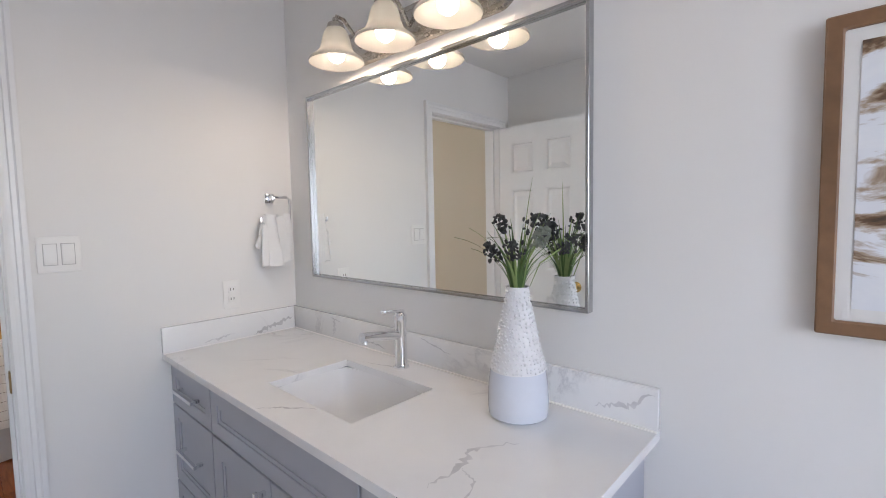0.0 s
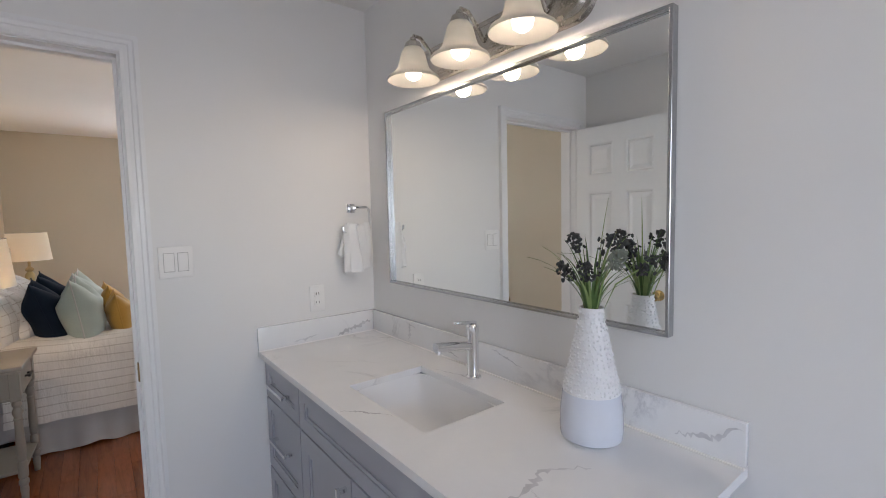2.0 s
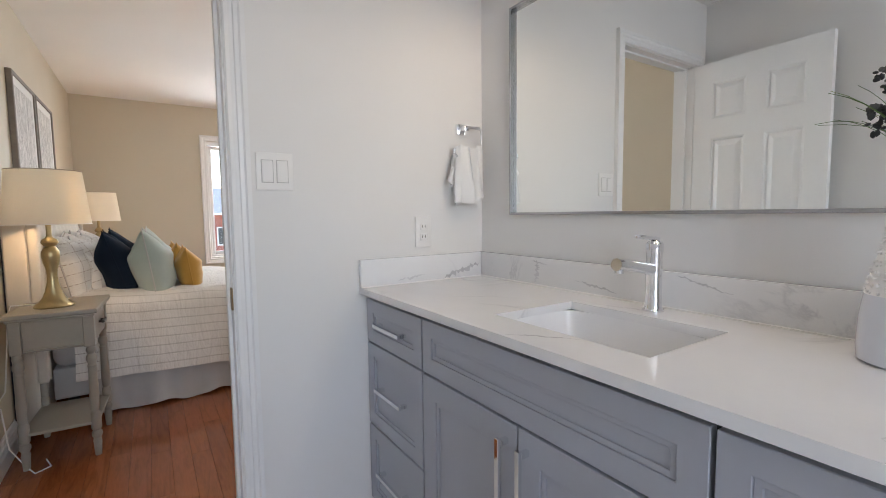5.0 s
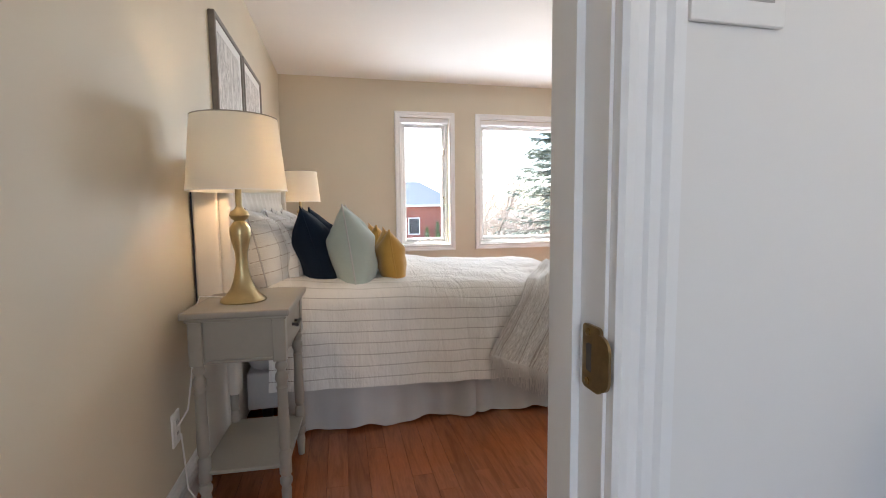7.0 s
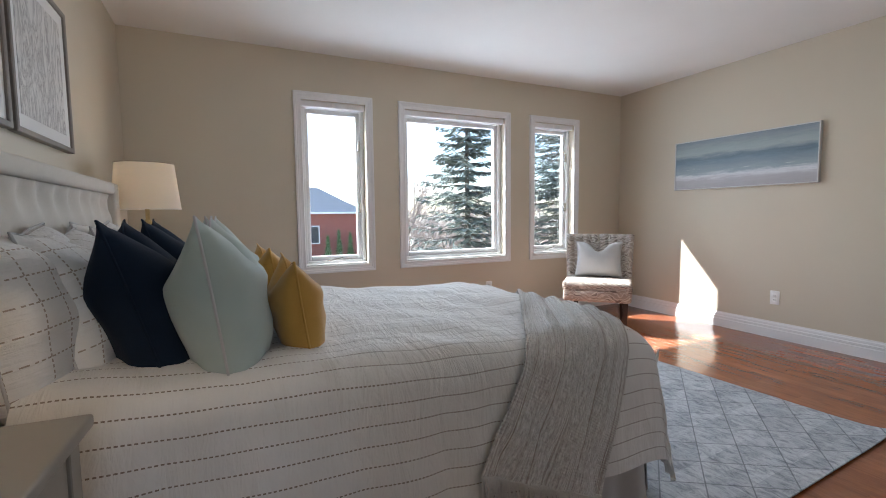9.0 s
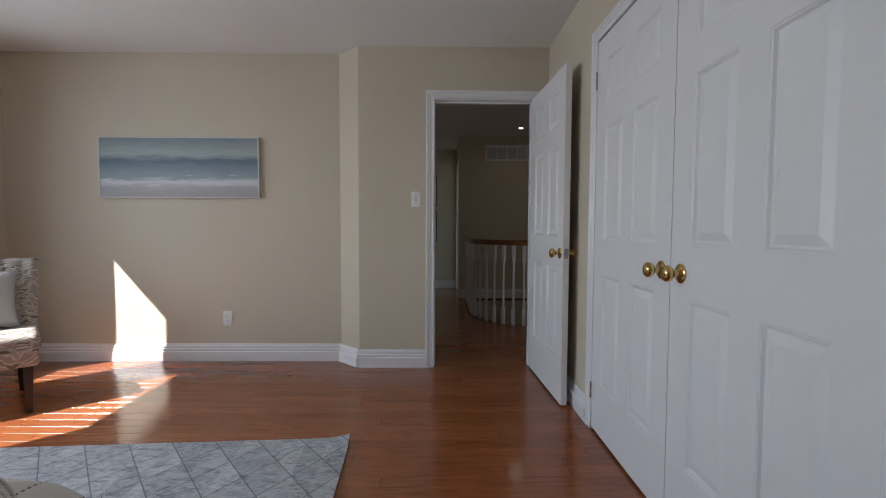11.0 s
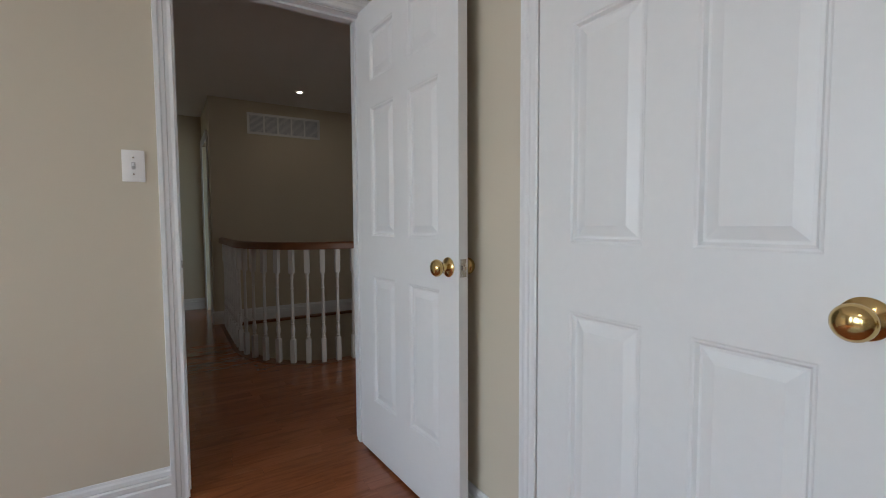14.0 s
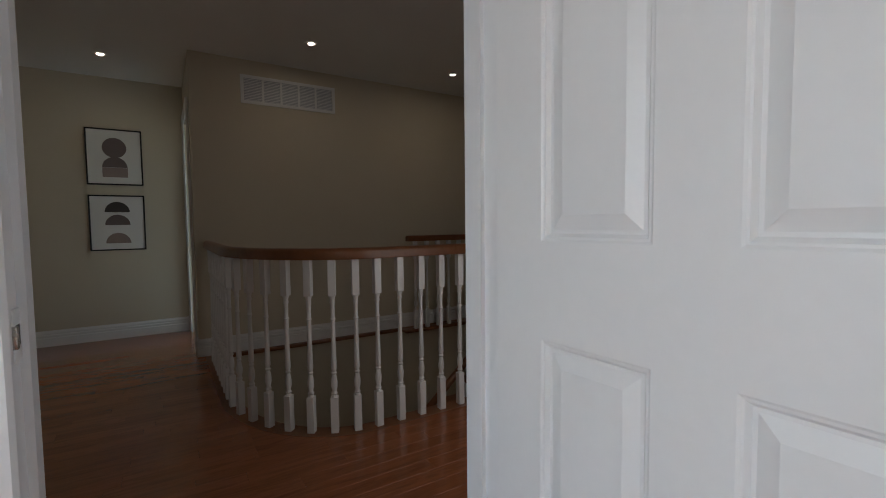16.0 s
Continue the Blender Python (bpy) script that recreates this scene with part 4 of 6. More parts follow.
def basin():
    b = thing("undermount_sink", "white rectangular undermount porcelain basin", "sink")
    bm = bmesh.new()
    cx, cy = (SX0 + SX1) / 2, (SY0 + SY1) / 2
    hx, hy = (SX1 - SX0) / 2, (SY1 - SY0) / 2
    rings = []
    for k, z, r in ((1.05, 0.8738, 0.02), (1.005, 0.8738, 0.02), (0.995, 0.858, 0.025), (0.93, 0.79, 0.035), (0.82, 0.745, 0.05), (0.6, 0.735, 0.05), (0.14, 0.729, 0.02)):
        ring = []
        for i in range(40):
            a = 2 * math.pi * i / 40
            c, s = math.cos(a), math.sin(a)
            e = 0.16 if k > 0.5 else 0.5
            ring.append(bm.verts.new((cx + hx * k * math.copysign(abs(c) ** (2 * e), c), cy + hy * k * math.copysign(abs(s) ** (2 * e), s), z)))
        rings.append(ring)
    for a, c in zip(rings, rings[1:]):
        for i in range(40):
            bm.faces.new([a[i], a[(i + 1) % 40], c[(i + 1) % 40], c[i]])
    bm.faces.new(rings[-1])
    part("bowl", bm, PORCELAIN, b, smooth=60)
    part("drain", lathe([(0.0, 0.004), (0.018, 0.004), (0.022, 0.002), (0.028, 0.001), (0.028, -0.001)], 24, (cx, cy, 0.731)), CHROME, b, "chrome drain")


basin()

faucet = thing("faucet", "single-lever chrome bathroom faucet on the countertop", "faucet", Matrix.Translation((-0.045, 1.575, 0.8975)))
part("body", lathe([(0.0, 0.0), (0.027, 0.0), (0.027, 0.004), (0.023, 0.008), (0.021, 0.02), (0.020, 0.15), (0.022, 0.156), (0.022, 0.178), (0.014, 0.186), (0.0, 0.188)], 28), CHROME, faucet)
bm = tube([(0, -0.012, 0.112), (0, -0.06, 0.120), (0, -0.11, 0.128), (0, -0.160, 0.134)], 0.0155, 16)
part("spout", bm, CHROME, faucet)
part("aerator", lathe([(0.0, -0.004), (0.011, -0.004), (0.011, 0.008), (0.0, 0.008)], 16, (0, -0.148, 0.116)), CHROME, faucet)
bm = box(-0.009, 0.009, -0.078, 0.014, 0.186, 0.196, 0.004)
bmesh.ops.rotate(bm, verts=bm.verts, cent=(0, 0, 0.19), matrix=Matrix.Rotation(radians(-6), 3, "X"))
part("lever", bm, CHROME, faucet)


# vase with stems
vase = thing("ceramic_vase", "white ceramic vase with dotted relief and glazed base", "vase", Matrix.Translation((0.45, 1.525, 0.8975)))
part("glazed_base", lathe([(0.0, 0.0), (0.067, 0.0), (0.074, 0.005), (0.076, 0.03), (0.074, 0.08), (0.069, 0.118)], 48), CERAMIC, vase, "glossy white glazed base")
VP = [(0.069, 0.118), (0.064, 0.140), (0.053, 0.185), (0.044, 0.230), (0.034, 0.275), (0.029, 0.300), (0.028, 0.316), (0.030, 0.325)]
part("neck", lathe(VP + [(0.026, 0.325), (0.024, 0.30), (0.03, 0.26), (0.0, 0.25)], 48), BISQUE, vase, "matte white neck")
dot = bmesh.new()


def vase_radius(z):
    for (r0, z0), (r1, z1) in zip(VP, VP[1:]):
        if z0 <= z <= z1:
            return r0 + (r1 - r0) * (z - z0) / (z1 - z0)
    return VP[-1][0]


rnd = random.Random(5)
z = 0.124
while z < 0.315:
    r = vase_radius(z)
    n = int(2 * math.pi * r / 0.0115)
    for i in range(n):
        a = 2 * math.pi * (i + rnd.random() * 0.5) / n
        m = Matrix.Translation((r * math.cos(a), r * math.sin(a), z + rnd.uniform(-0.003, 0.003))) @ Matrix.Scale(rnd.uniform(0.0028, 0.0046), 4)
        bmesh.ops.create_icosphere(dot, subdivisions=1, radius=1.0, matrix=m)
    z += 0.0105
tagged(part("relief_dots", dot, BISQUE, vase, "small raised dots"), kind="stuff")

plant = thing("flower_stems", "green grassy stems with dark dried flower heads in a vase", "flowers", Matrix.Translation((0.45, 1.525, 1.2)))
rnd = random.Random(11)


def blade(ang, lean, length, width, material):
    def at(u, v):
        h = length * u
        out = lean * length * u ** 1.7
        drop = 0.35 * lean * length * u ** 3
        wid = width * (1 - u ** 2.2) * (v - 0.5)
        return Vector(((0.012 + out) * math.cos(ang) - wid * math.sin(ang), (0.012 + out) * math.sin(ang) + wid * math.cos(ang), h * (1 - 0.25 * lean) - drop + 0.002 * abs(v - 0.5)))
    part("grass_blade", sheet(8, 2, at), material, plant, smooth=60)


for i in range(44):
    blade(rnd.uniform(0, 6.28), rnd.uniform(0.12, 0.62), rnd.uniform(0.12, 0.25), rnd.uniform(0.005, 0.009), LEAFG if rnd.random() < 0.65 else LEAFP)
blade(1.2, 0.12, 0.32, 0.005, LEAFP), blade(3.5, 0.6, 0.18, 0.006, LEAFG), blade(2.6, 0.8, 0.26, 0.006, LEAFG)
for ang, lean, length in ((2.9, 0.05, 0.17), (3.7, 0.055, 0.10), (0.1, 0.045, 0.17), (5.8, 0.10, 0.14), (0.5, 0.11, 0.12), (5.2, 0.06, 0.11), (1.4, 0.09, 0.15)):
    tip = Vector((lean * math.cos(ang), lean * math.sin(ang), length))
    part("stem", tube([(0, 0, -0.05), tip * 0.5 + Vector((0, 0, 0.02)), tip], 0.0018, 6), LEAFP, plant)
    bm = bmesh.new()
    for k in range(46):
        f = k / 46
        q = tip + Vector((rnd.gauss(0, 0.011), rnd.gauss(0, 0.011), -0.015 + 0.055 * f)) * (1.05 - 0.3 * f) + Vector((0.25 * lean * f * math.cos(ang), 0.25 * lean * f * math.sin(ang), 0))
        bmesh.ops.create_icosphere(bm, subdivisions=1, radius=1.0, matrix=Matrix.Translation(q) @ Matrix.Rotation(rnd.uniform(0, 3), 4, "X") @ Matrix.Diagonal((0.0045, 0.003, 0.007, 1)))
    part("flower_head", bm, BLOOM if rnd.random() < 0.7 else BLOOM2, plant, "dark dried flower head")

# mirror
mir = thing("wall_mirror", "large rectangular mirror with a brushed metal frame", "mirror", Matrix.Translation((-0.045, 1.658, 1.535)))
hw, hh = 0.631, 0.383
bm = ring_frame(-hw, hw, -hh, hh, 0.009, -0.026, 0.0, 0.001)
part("frame", bm, ALU, mir)
part("mirror_glass", box(-hw + 0.0095, hw - 0.0095, -0.010, -0.002, -hh + 0.0095, hh - 0.0095), MIRROR, mir, smooth=None)

# vanity light
fix = thing("vanity_light", "brushed nickel bath light with three frosted bell shades", "wall lamp", Matrix.Translation((-0.03, 1.66, 2.035)))


def stadium(hw, hh, y0, y1, inset=0.0):
    bm = bmesh.new()
    pts = []
    for c, a0 in ((hw - hh, -90), (-(hw - hh), 90)):
        for k in range(17):
            a = radians(a0 + 180 * k / 16)
            pts.append((c + hh * math.cos(a), hh * math.sin(a)))
    ra = [bm.verts.new((x, y0, z)) for x, z in pts]
    rb = [bm.verts.new((x * (1 - inset / hw), y1, z * (1 - inset / hh))) for x, z in pts]
    n = len(pts)
    for i in range(n):
        bm.faces.new([ra[i], ra[(i + 1) % n], rb[(i + 1) % n], rb[i]])
    bm.faces.new(ra), bm.faces.new(rb)
    return bm


part("back_plate", stadium(0.41, 0.068, -0.001, -0.014, 0.006), NICKEL, fix)
part("raised_rim", stadium(0.385, 0.047, -0.0145, -0.026, 0.010), NICKEL, fix)
for sx in (-0.262, 0.0, 0.262):
    arm = part("arm", tube([(sx, -0.026, -0.01), (sx, -0.06, 0.035), (sx, -0.095, 0.068), (sx, -0.125, 0.070), (sx, -0.13, 0.05)], 0.0065, 10), NICKEL, fix)
    part("boss", lathe([(0.0, -0.024), (0.014, -0.024), (0.018, -0.03), (0.0, -0.034)], 16, (sx, -0.005, -0.01)), NICKEL, fix)
    part("socket_cap", lathe([(0.0, 0.066), (0.010, 0.062), (0.012, 0.052), (0.026, 0.043), (0.031, 0.030), (0.031, 0.018), (0.0, 0.018)], 24, (sx, -0.13, 0.0)), NICKEL, fix)
    prof = [(0.030, 0.026), (0.040, 0.012), (0.047, -0.008), (0.052, -0.030), (0.058, -0.048), (0.066, -0.058), (0.078, -0.068), (0.092, -0.078), (0.096, -0.086), (0.094, -0.090), (0.088, -0.083), (0.076, -0.072), (0.062, -0.061), (0.054, -0.048), (0.048, -0.030), (0.042, -0.008), (0.035, 0.012), (0.026, 0.024)]
    part("bell_shade", lathe(prof, 36, (sx, -0.13, 0.0)), FROST, fix, "frosted glass bell shade", 60)
    bu = part("bulb", lathe([(0.0, 0.012), (0.016, 0.010), (0.018, -0.018), (0.028, -0.045), (0.031, -0.060), (0.026, -0.078), (0.012, -0.088), (0.0, -0.089)], 20, (sx, -0.13, 0.0)), BULB, fix, "lit frosted bulb", 60)
    bu.visible_shadow = False

# towel ring and towel
ring = thing("towel_ring", "square chrome towel ring on the bathroom wall", "towel ring", Matrix.Translation((-0.877, 1.545, 1.497)))
part("base_plate", box(0.0, 0.012, -0.021, 0.021, -0.021, 0.021, 0.002), CHROME, ring)
part("post", box(0.012, 0.05, -0.010, 0.010, -0.010, 0.010, 0.002), CHROME, ring)
part("ring", tube([(0.05, 0.004, 0.004), (0.05, 0.062, 0.004), (0.05, 0.075, -0.006), (0.05, 0.075, -0.10), (0.05, 0.06, -0.112), (0.05, -0.05, -0.112), (0.05, -0.062, -0.10), (0.05, -0.062, -0.085)], 0.006, 10), CHROME, ring)


def towel_at(u, v):
    a = 2 * math.pi * u
    z = -0.075 - 0.215 * v
    squeeze = 0.85 + 0.25 * v
    w = (0.062 * squeeze) * math.cos(a) + 0.010 * math.sin(7 * a + 3 * v)
    d = (0.016 + 0.008 * v) * math.sin(a) + 0.006 * math.sin(5 * a)
    return Vector((0.052 + d, 0.008 + w, z + 0.012 * math.cos(a) * v + 0.008 * math.sin(3 * a)))


bm = sheet(60, 20, towel_at)
bmesh.ops.remove_doubles(bm, verts=bm.verts, dist=0.0001)
towel = thing("hand_towel", "white terry hand towel hung through the ring", "towel", Matrix.Translation((-0.877, 1.545, 1.497)))
part("cloth", bm, TOWEL, towel, smooth=70)
bm = sheet(10, 14, lambda u, v: Vector((0.040 + 0.004 * math.sin(6 * u), -0.055 - 0.045 * v * (0.4 + u) + 0.03 * u, -0.085 - 0.14 * v + 0.02 * u)), thick=0.006)
part("folded_corner", bm, TOWEL, towel, smooth=70)


# framed art
def framed(name, w, h, frame_w, depth, fmat, at, label, art, art_label, margin=0.0, lip=0.004):
    p = thing(name, label, "picture", at)
    bm = ring_frame(-w / 2, w / 2, -h / 2, h / 2, frame_w, -depth, 0.0, min(0.003, frame_w / 5))
    part("frame", bm, fmat, p)
    i = frame_w
    if margin:
        part("mat_board", box(-w / 2 + i, w / 2 - i, -depth + 0.010, -0.002, -h / 2 + i, h / 2 - i), PAPER, p, smooth=None)
        i += margin
    if art is not None:
        bm = box(-w / 2 + i, w / 2 - i, -depth + lip, -0.003, 0, h - 2 * i)
        part("print", bm, art, p, art_label, None).location = (0, 0, -h / 2 + i)
    return p


framed("framed_print", 0.46, 0.55, 0.026, 0.035, WALNUT, pose(1.245, 1.66, 1.451), "walnut-framed abstract ink print", ABSTRACT, "brown and black ink abstract", 0.022, 0.0085)
framed("sea_painting", 1.245, 0.474, 0.009, 0.035, SILVERF, pose(-4.008, 4.678, 1.540), "long seascape canvas in a thin silver frame", SEASCAPE, "blue-grey waves", 0.0, 0.006)
for px in (-3.15, -3.80):
    framed("framed_sketch", 0.62, 0.62, 0.022, 0.03, GREYWOOD, pose(px, -0.154, 1.69, 0, 0, 180), "grey wood framed botanical sketch above the bed", SKETCH, "fine branch drawing", 0.05, 0.009)


def arch(r, z0, flat=True):
    bm = bmesh.new()
    pts = [(r * math.cos(math.pi * k / 20), z0 + r * math.sin(math.pi * k / 20)) for k in range(21)]
    if not flat:
        pts = [(r * math.cos(2 * math.pi * k / 36), z0 + r * math.sin(2 * math.pi * k / 36)) for k in range(36)]
    a, b = [bm.verts.new((x, -0.0215, z)) for x, z in pts], [bm.verts.new((x, -0.0195, z)) for x, z in pts]
    n = len(pts)
    for i in range(n):
        bm.faces.new([a[i], a[(i + 1) % n], b[(i + 1) % n], b[i]])
    bm.faces.new(a), bm.faces.new(b)
    return bm


p1 = framed("framed_print", 0.428, 0.515, 0.012, 0.03, BLACKF, pose(-2.206, 8.98, 1.703), "black-framed print of stacked geometric shapes", None, "", 0.001)
part("printed_circle", arch(0.092, 0.085, False), SHAPE_A, p1, "striped plum disc", None)
part("printed_arch", arch(0.096, -0.095), SHAPE_A, p1, "plum half disc", None)
part("printed_block", box(-0.096, 0.096, -0.0215, -0.0195, -0.185, -0.097), SHAPE_B, p1, "taupe block", None)
p2 = framed("framed_print", 0.428, 0.515, 0.012, 0.03, BLACKF, pose(-2.206, 8.98, 1.094), "black-framed print of three half discs", None, "", 0.001)
part("printed_arch", arch(0.096, 0.10), SHAPE_C, p2, "dark half disc", None)
part("printed_arch", arch(0.096, -0.02), SHAPE_A, p2, "plum half disc", None)
part("printed_arch", arch(0.096, -0.19), SHAPE_B, p2, "taupe half disc", None)


# ---------------------------------------------------------------- bedroom
BX, BHALF, BHEAD, BFOOT = -3.37, 0.74, -0.02, 1.95
TOPZ = 0.655
DROP = 0.47


def fold_over(d, half, radius, flare, limit):
    """Cloth run d from the middle of a slab of that half width: offset sideways and drop below the top."""
    s, d = (1 if d >= 0 else -1), abs(d)
    flat = half - radius
    if d <= flat:
        return s * d, 0.0
    arc = radius * math.pi / 2
    if d <= flat + arc:
        a = (d - flat) / radius
        return s * (flat + radius * math.sin(a)), radius * (1 - math.cos(a))
    e = d - flat - arc
    return s * (half + flare * e / limit), radius + e


def bed_point(s, r, lift=0.0):
    """Where cloth lies on the bed: s across from the middle, r along from the head."""
    dx, zx = fold_over(s, BHALF + lift, 0.11, 0.07, DROP)
    length = BFOOT - BHEAD
    if r <= length - 0.15:
        dy, zy = r, 0.0
    else:
        dy, zy = fold_over(r, length + lift, 0.15, 0.06, DROP)
    z = TOPZ + lift + 0.055 * max(0.0, 1 - r / 1.5) - max(zx, zy) - 0.25 * min(zx, zy)
    if zx > 0.1 and zy > 0.1:
        dx *= 1 - 0.05 * min(zx, zy)
    puff = 0.018 * math.cos(min(1.0, abs(s) / BHALF) * 1.5)
    n = noise.noise(Vector((s * 2.3, r * 2.3, 1.7))) * 0.020 + noise.noise(Vector((s * 7, r * 6, 4.2))) * 0.011 + abs(noise.noise(Vector((s * 13, r * 4, 9.2)))) * 0.008
    side = min(1.0, max(zx, zy) / 0.25)
    wob = side * 0.014 * math.sin(r * 13 + 1.5 * math.sin(r * 5)) if zx > zy else side * 0.014 * math.sin(s * 13)
    x, y = BX + dx + (math.copysign(wob, s) if zx > zy else 0), BHEAD + dy + (wob if zy >= zx else 0)
    return Vector((x + side * n * 0.6, y, z + (puff + n) * (1 - side)))


bed = thing("bed", "queen bed with a cream tufted headboard, made up in white", "bed", Matrix.Translation((BX, 0.95, 0)))


def bed_part(name, bm, material, label="", smooth=70):
    ob = part(name, bm, material, bed, label, smooth)
    ob.matrix_parent_inverse = bed.matrix_world.inverted()
    return ob


bpy.context.view_layer.update()
bed_part("mattress", box(BX - 0.72, BX + 0.72, -0.03, 1.88, 0.30, 0.60, 0.06, 3), SKIRT)
bed_part("box_spring", box(BX - 0.71, BX + 0.71, -0.03, 1.87, 0.12, 0.30, 0.01), SKIRT)
for lx in (-0.66, 0.66):
    for ly in (0.05, 1.8):
        bed_part("bed_leg", lathe([(0.0, 0.0), (0.02, 0.0), (0.028, 0.12), (0.0, 0.12)], 12, (BX + lx, ly, 0.0)), DARKWOOD)
smax = BHALF - 0.11 + 0.11 * math.pi / 2 + 0.36
rmax = (BFOOT - BHEAD) - 0.15 + 0.15 * math.pi / 2 + 0.33
bm = sheet(110, 120, lambda u, v: bed_point((2 * u - 1) * smax, 0.10 + v * (rmax - 0.10) + 0.02 * noise.noise(Vector((u * 9, 0, 0)))), lambda u, v: (u * 2 * smax, v * rmax), 0.016)
bed_part("comforter", bm, QUILT, "white comforter with rows of brown running stitches")


def skirt_at(path, z0, z1):
    def at(u, v):
        a, b = path
        p = Vector(a).lerp(Vector(b), u)
        d = (Vector(b) - Vector(a)).normalized()
        nrm = Vector((d.y, -d.x, 0))
        w = 0.022 * math.sin(u * 17 + 2.5 * math.sin(u * 6)) + 0.007 * math.sin(u * 41 + 1)
        return Vector((p.x, p.y, z1 + (z0 - z1) * v + 0.010 * math.sin(u * 19 + 1) * v)) + nrm * (w * (0.2 + v) + 0.02 * v)
    return at


for a, b in (((-2.635, 0.16, 0), (-2.635, 1.10, 0)), ((-2.635, 1.07, 0), (-2.635, 1.885, 0)), ((-2.635, 1.885, 0), (-4.105, 1.885, 0)), ((-4.105, 1.885, 0), (-4.105, 0.16, 0))):
    bed_part("bed_skirt", sheet(90, 8, skirt_at((a, b), 0.012, 0.31), thick=0.004), SKIRT, "pale grey gathered bed skirt")

# headboard with button tufts
HX0, HX1, HZ = -4.33, -2.405, 1.26


def tufted(u, v):
    x, z = HX0 + 0.09 + u * (HX1 - HX0 - 0.18), 0.42 + v * (HZ - 0.42 - 0.06)
    best = 1.0
    for k in range(-1, 14):
        for r in range(5):
            bx, bz = HX0 + 0.09 + (k + 0.5 * (r % 2)) * 0.15, 0.55 + r * 0.15
            best = min(best, math.hypot(x - bx, z - bz))
    return Vector((x, -0.045 + 0.020 * (1 - math.exp(-best * best / 0.0022)), z))


hb = box(HX0, HX1, -0.144, -0.05, 0.05, HZ, 0.012, 3)
bed_part("headboard", hb, HEADB, "cream upholstered headboard", 40)
bm = bmesh.new()
for a in ((HX0, HX0 + 0.088, 0.30, HZ), (HX1 - 0.088, HX1, 0.30, HZ), (HX0 + 0.089, HX1 - 0.089, HZ - 0.058, HZ)):
    add_box(bm, a[0], a[1], -0.052, -0.005, a[2], a[3] - 0.001, 0.014, 3)
bed_part("headboard_border", bm, HEADB, "cream padded border", 40)
bed_part("tufted_panel", sheet(130, 60, tufted), HEADB, "button-tufted cream panel")
bed_part("headboard_back", box(HX0 + 0.02, HX1 - 0.01, -0.150, -0.1445, 0.0, HZ - 0.005), BLACKF, "black backing of the headboard", None)


def cushion(name, w, h, t, material, at, label, chop=0.0, stitches=False, group="pillows on the bed", piping=None, peaked=True):
    """A stuffed cushion: w across x, h along z from its base, t thick along y, corners pinched, top dented by chop."""
    c = thing(name, label, "pillow", at, group)
    bm = bmesh.new()
    layer = bm.loops.layers.uv.new("UVMap")
    n = 22
    seedv = Vector((at.translation.x * 3, at.translation.y * 5, 0))

    def at_side(i, j, side):
        u, v = 2 * i / n - 1, 2 * j / n - 1
        pin = 1 - 0.10 * (1 - u * u) * abs(v) ** 3, 1 - 0.10 * (1 - v * v) * abs(u) ** 3
        x, z = u * w / 2 * pin[1], v * h / 2 * pin[0]
        if peaked:
            rise = ((1 - v) / 0.75) ** 0.8 if v > 0.25 else 0.66 + 0.34 * (v + 1) / 1.25
            body = rise * min(1.0, max(0.0, v + 1) / 0.14) ** 0.5
            body = body * 0.85 + 0.15 * max(0.0, 1 - v * v) ** 0.6
        else:
            body = max(0.0, 1 - abs(v) ** 2.4) ** 0.6
        full = max(0.0, 1 - abs(u) ** 2.6) ** 0.5 * body
        z -= chop * max(0.0, v) ** 1.5 * math.exp(-(u / 0.33) ** 2)
        y = side * t / 2 * full * (1 + 0.16 * noise.noise(Vector((u * 2, v * 2, side)) + seedv))
        sag = 0.5 * (1 - v) * 0.1 * t * side * (1 - abs(u))
        return Vector((x, y + sag * full, z + h / 2))

    for side in (-1, 1):
        g = [[bm.verts.new(at_side(i, j, side)) for j in range(n + 1)] for i in range(n + 1)]
        for i in range(n):
            for j in range(n):
                f = bm.faces.new([g[i][j], g[i + 1][j], g[i + 1][j + 1], g[i][j + 1]])
                for lp, (a, b) in zip(f.loops, ((i, j), (i + 1, j), (i + 1, j + 1), (i, j + 1))):
                    lp[layer].uv = (a / n * w, b / n * h)
    bmesh.ops.remove_doubles(bm, verts=bm.verts, dist=0.0004)
    part("cover", bm, material, c, smooth=80)
    edge = []
    for k in range(4 * n):
        q, r = divmod(k, n)
        i, j = ((r, 0), (n, r), (n - r, n), (0, n - r))[q]
        edge.append(at_side(i, j, 1))
    part("piping", tube(edge + [edge[0]], 0.0035, 6), piping or (SKIRT if material is SHAM else material), c, smooth=60)
    return c


def bed_z(x, y):
    return bed_point(x - BX, y - BHEAD).z


for x, y in ((-2.95, 0.09), (-3.76, 0.09)):
    cushion("pillow", 0.56, 0.44, 0.25, SHAM, pose(x, y, 0.64, 12, 0, 0), "white bed pillow with stitched stripes against the headboard", 0.03, peaked=False)
for x, y in ((-3.05, 0.18), (-3.72, 0.17)):
    cushion("pillow", 0.54, 0.43, 0.22, SHAM, pose(x, y, 0.64, 16, 0, 2), "white bed pillow with stitched stripes in front of another", 0.03, peaked=False)
for x in (-2.98, -3.58):
    cushion("throw_pillow", 0.44, 0.46, 0.23, NAVY, pose(x, 0.345, 0.635, 16, 0, 3), "navy blue velvet throw pillow with dented top", 0.09)
for x in (-2.92, -3.46):
    cushion("throw_pillow", 0.44, 0.46, 0.25, SAGE, pose(x, 0.505, 0.63, 8, 0, -3), "sage green linen throw pillow with piped edge", 0.10, piping=SKIRT)
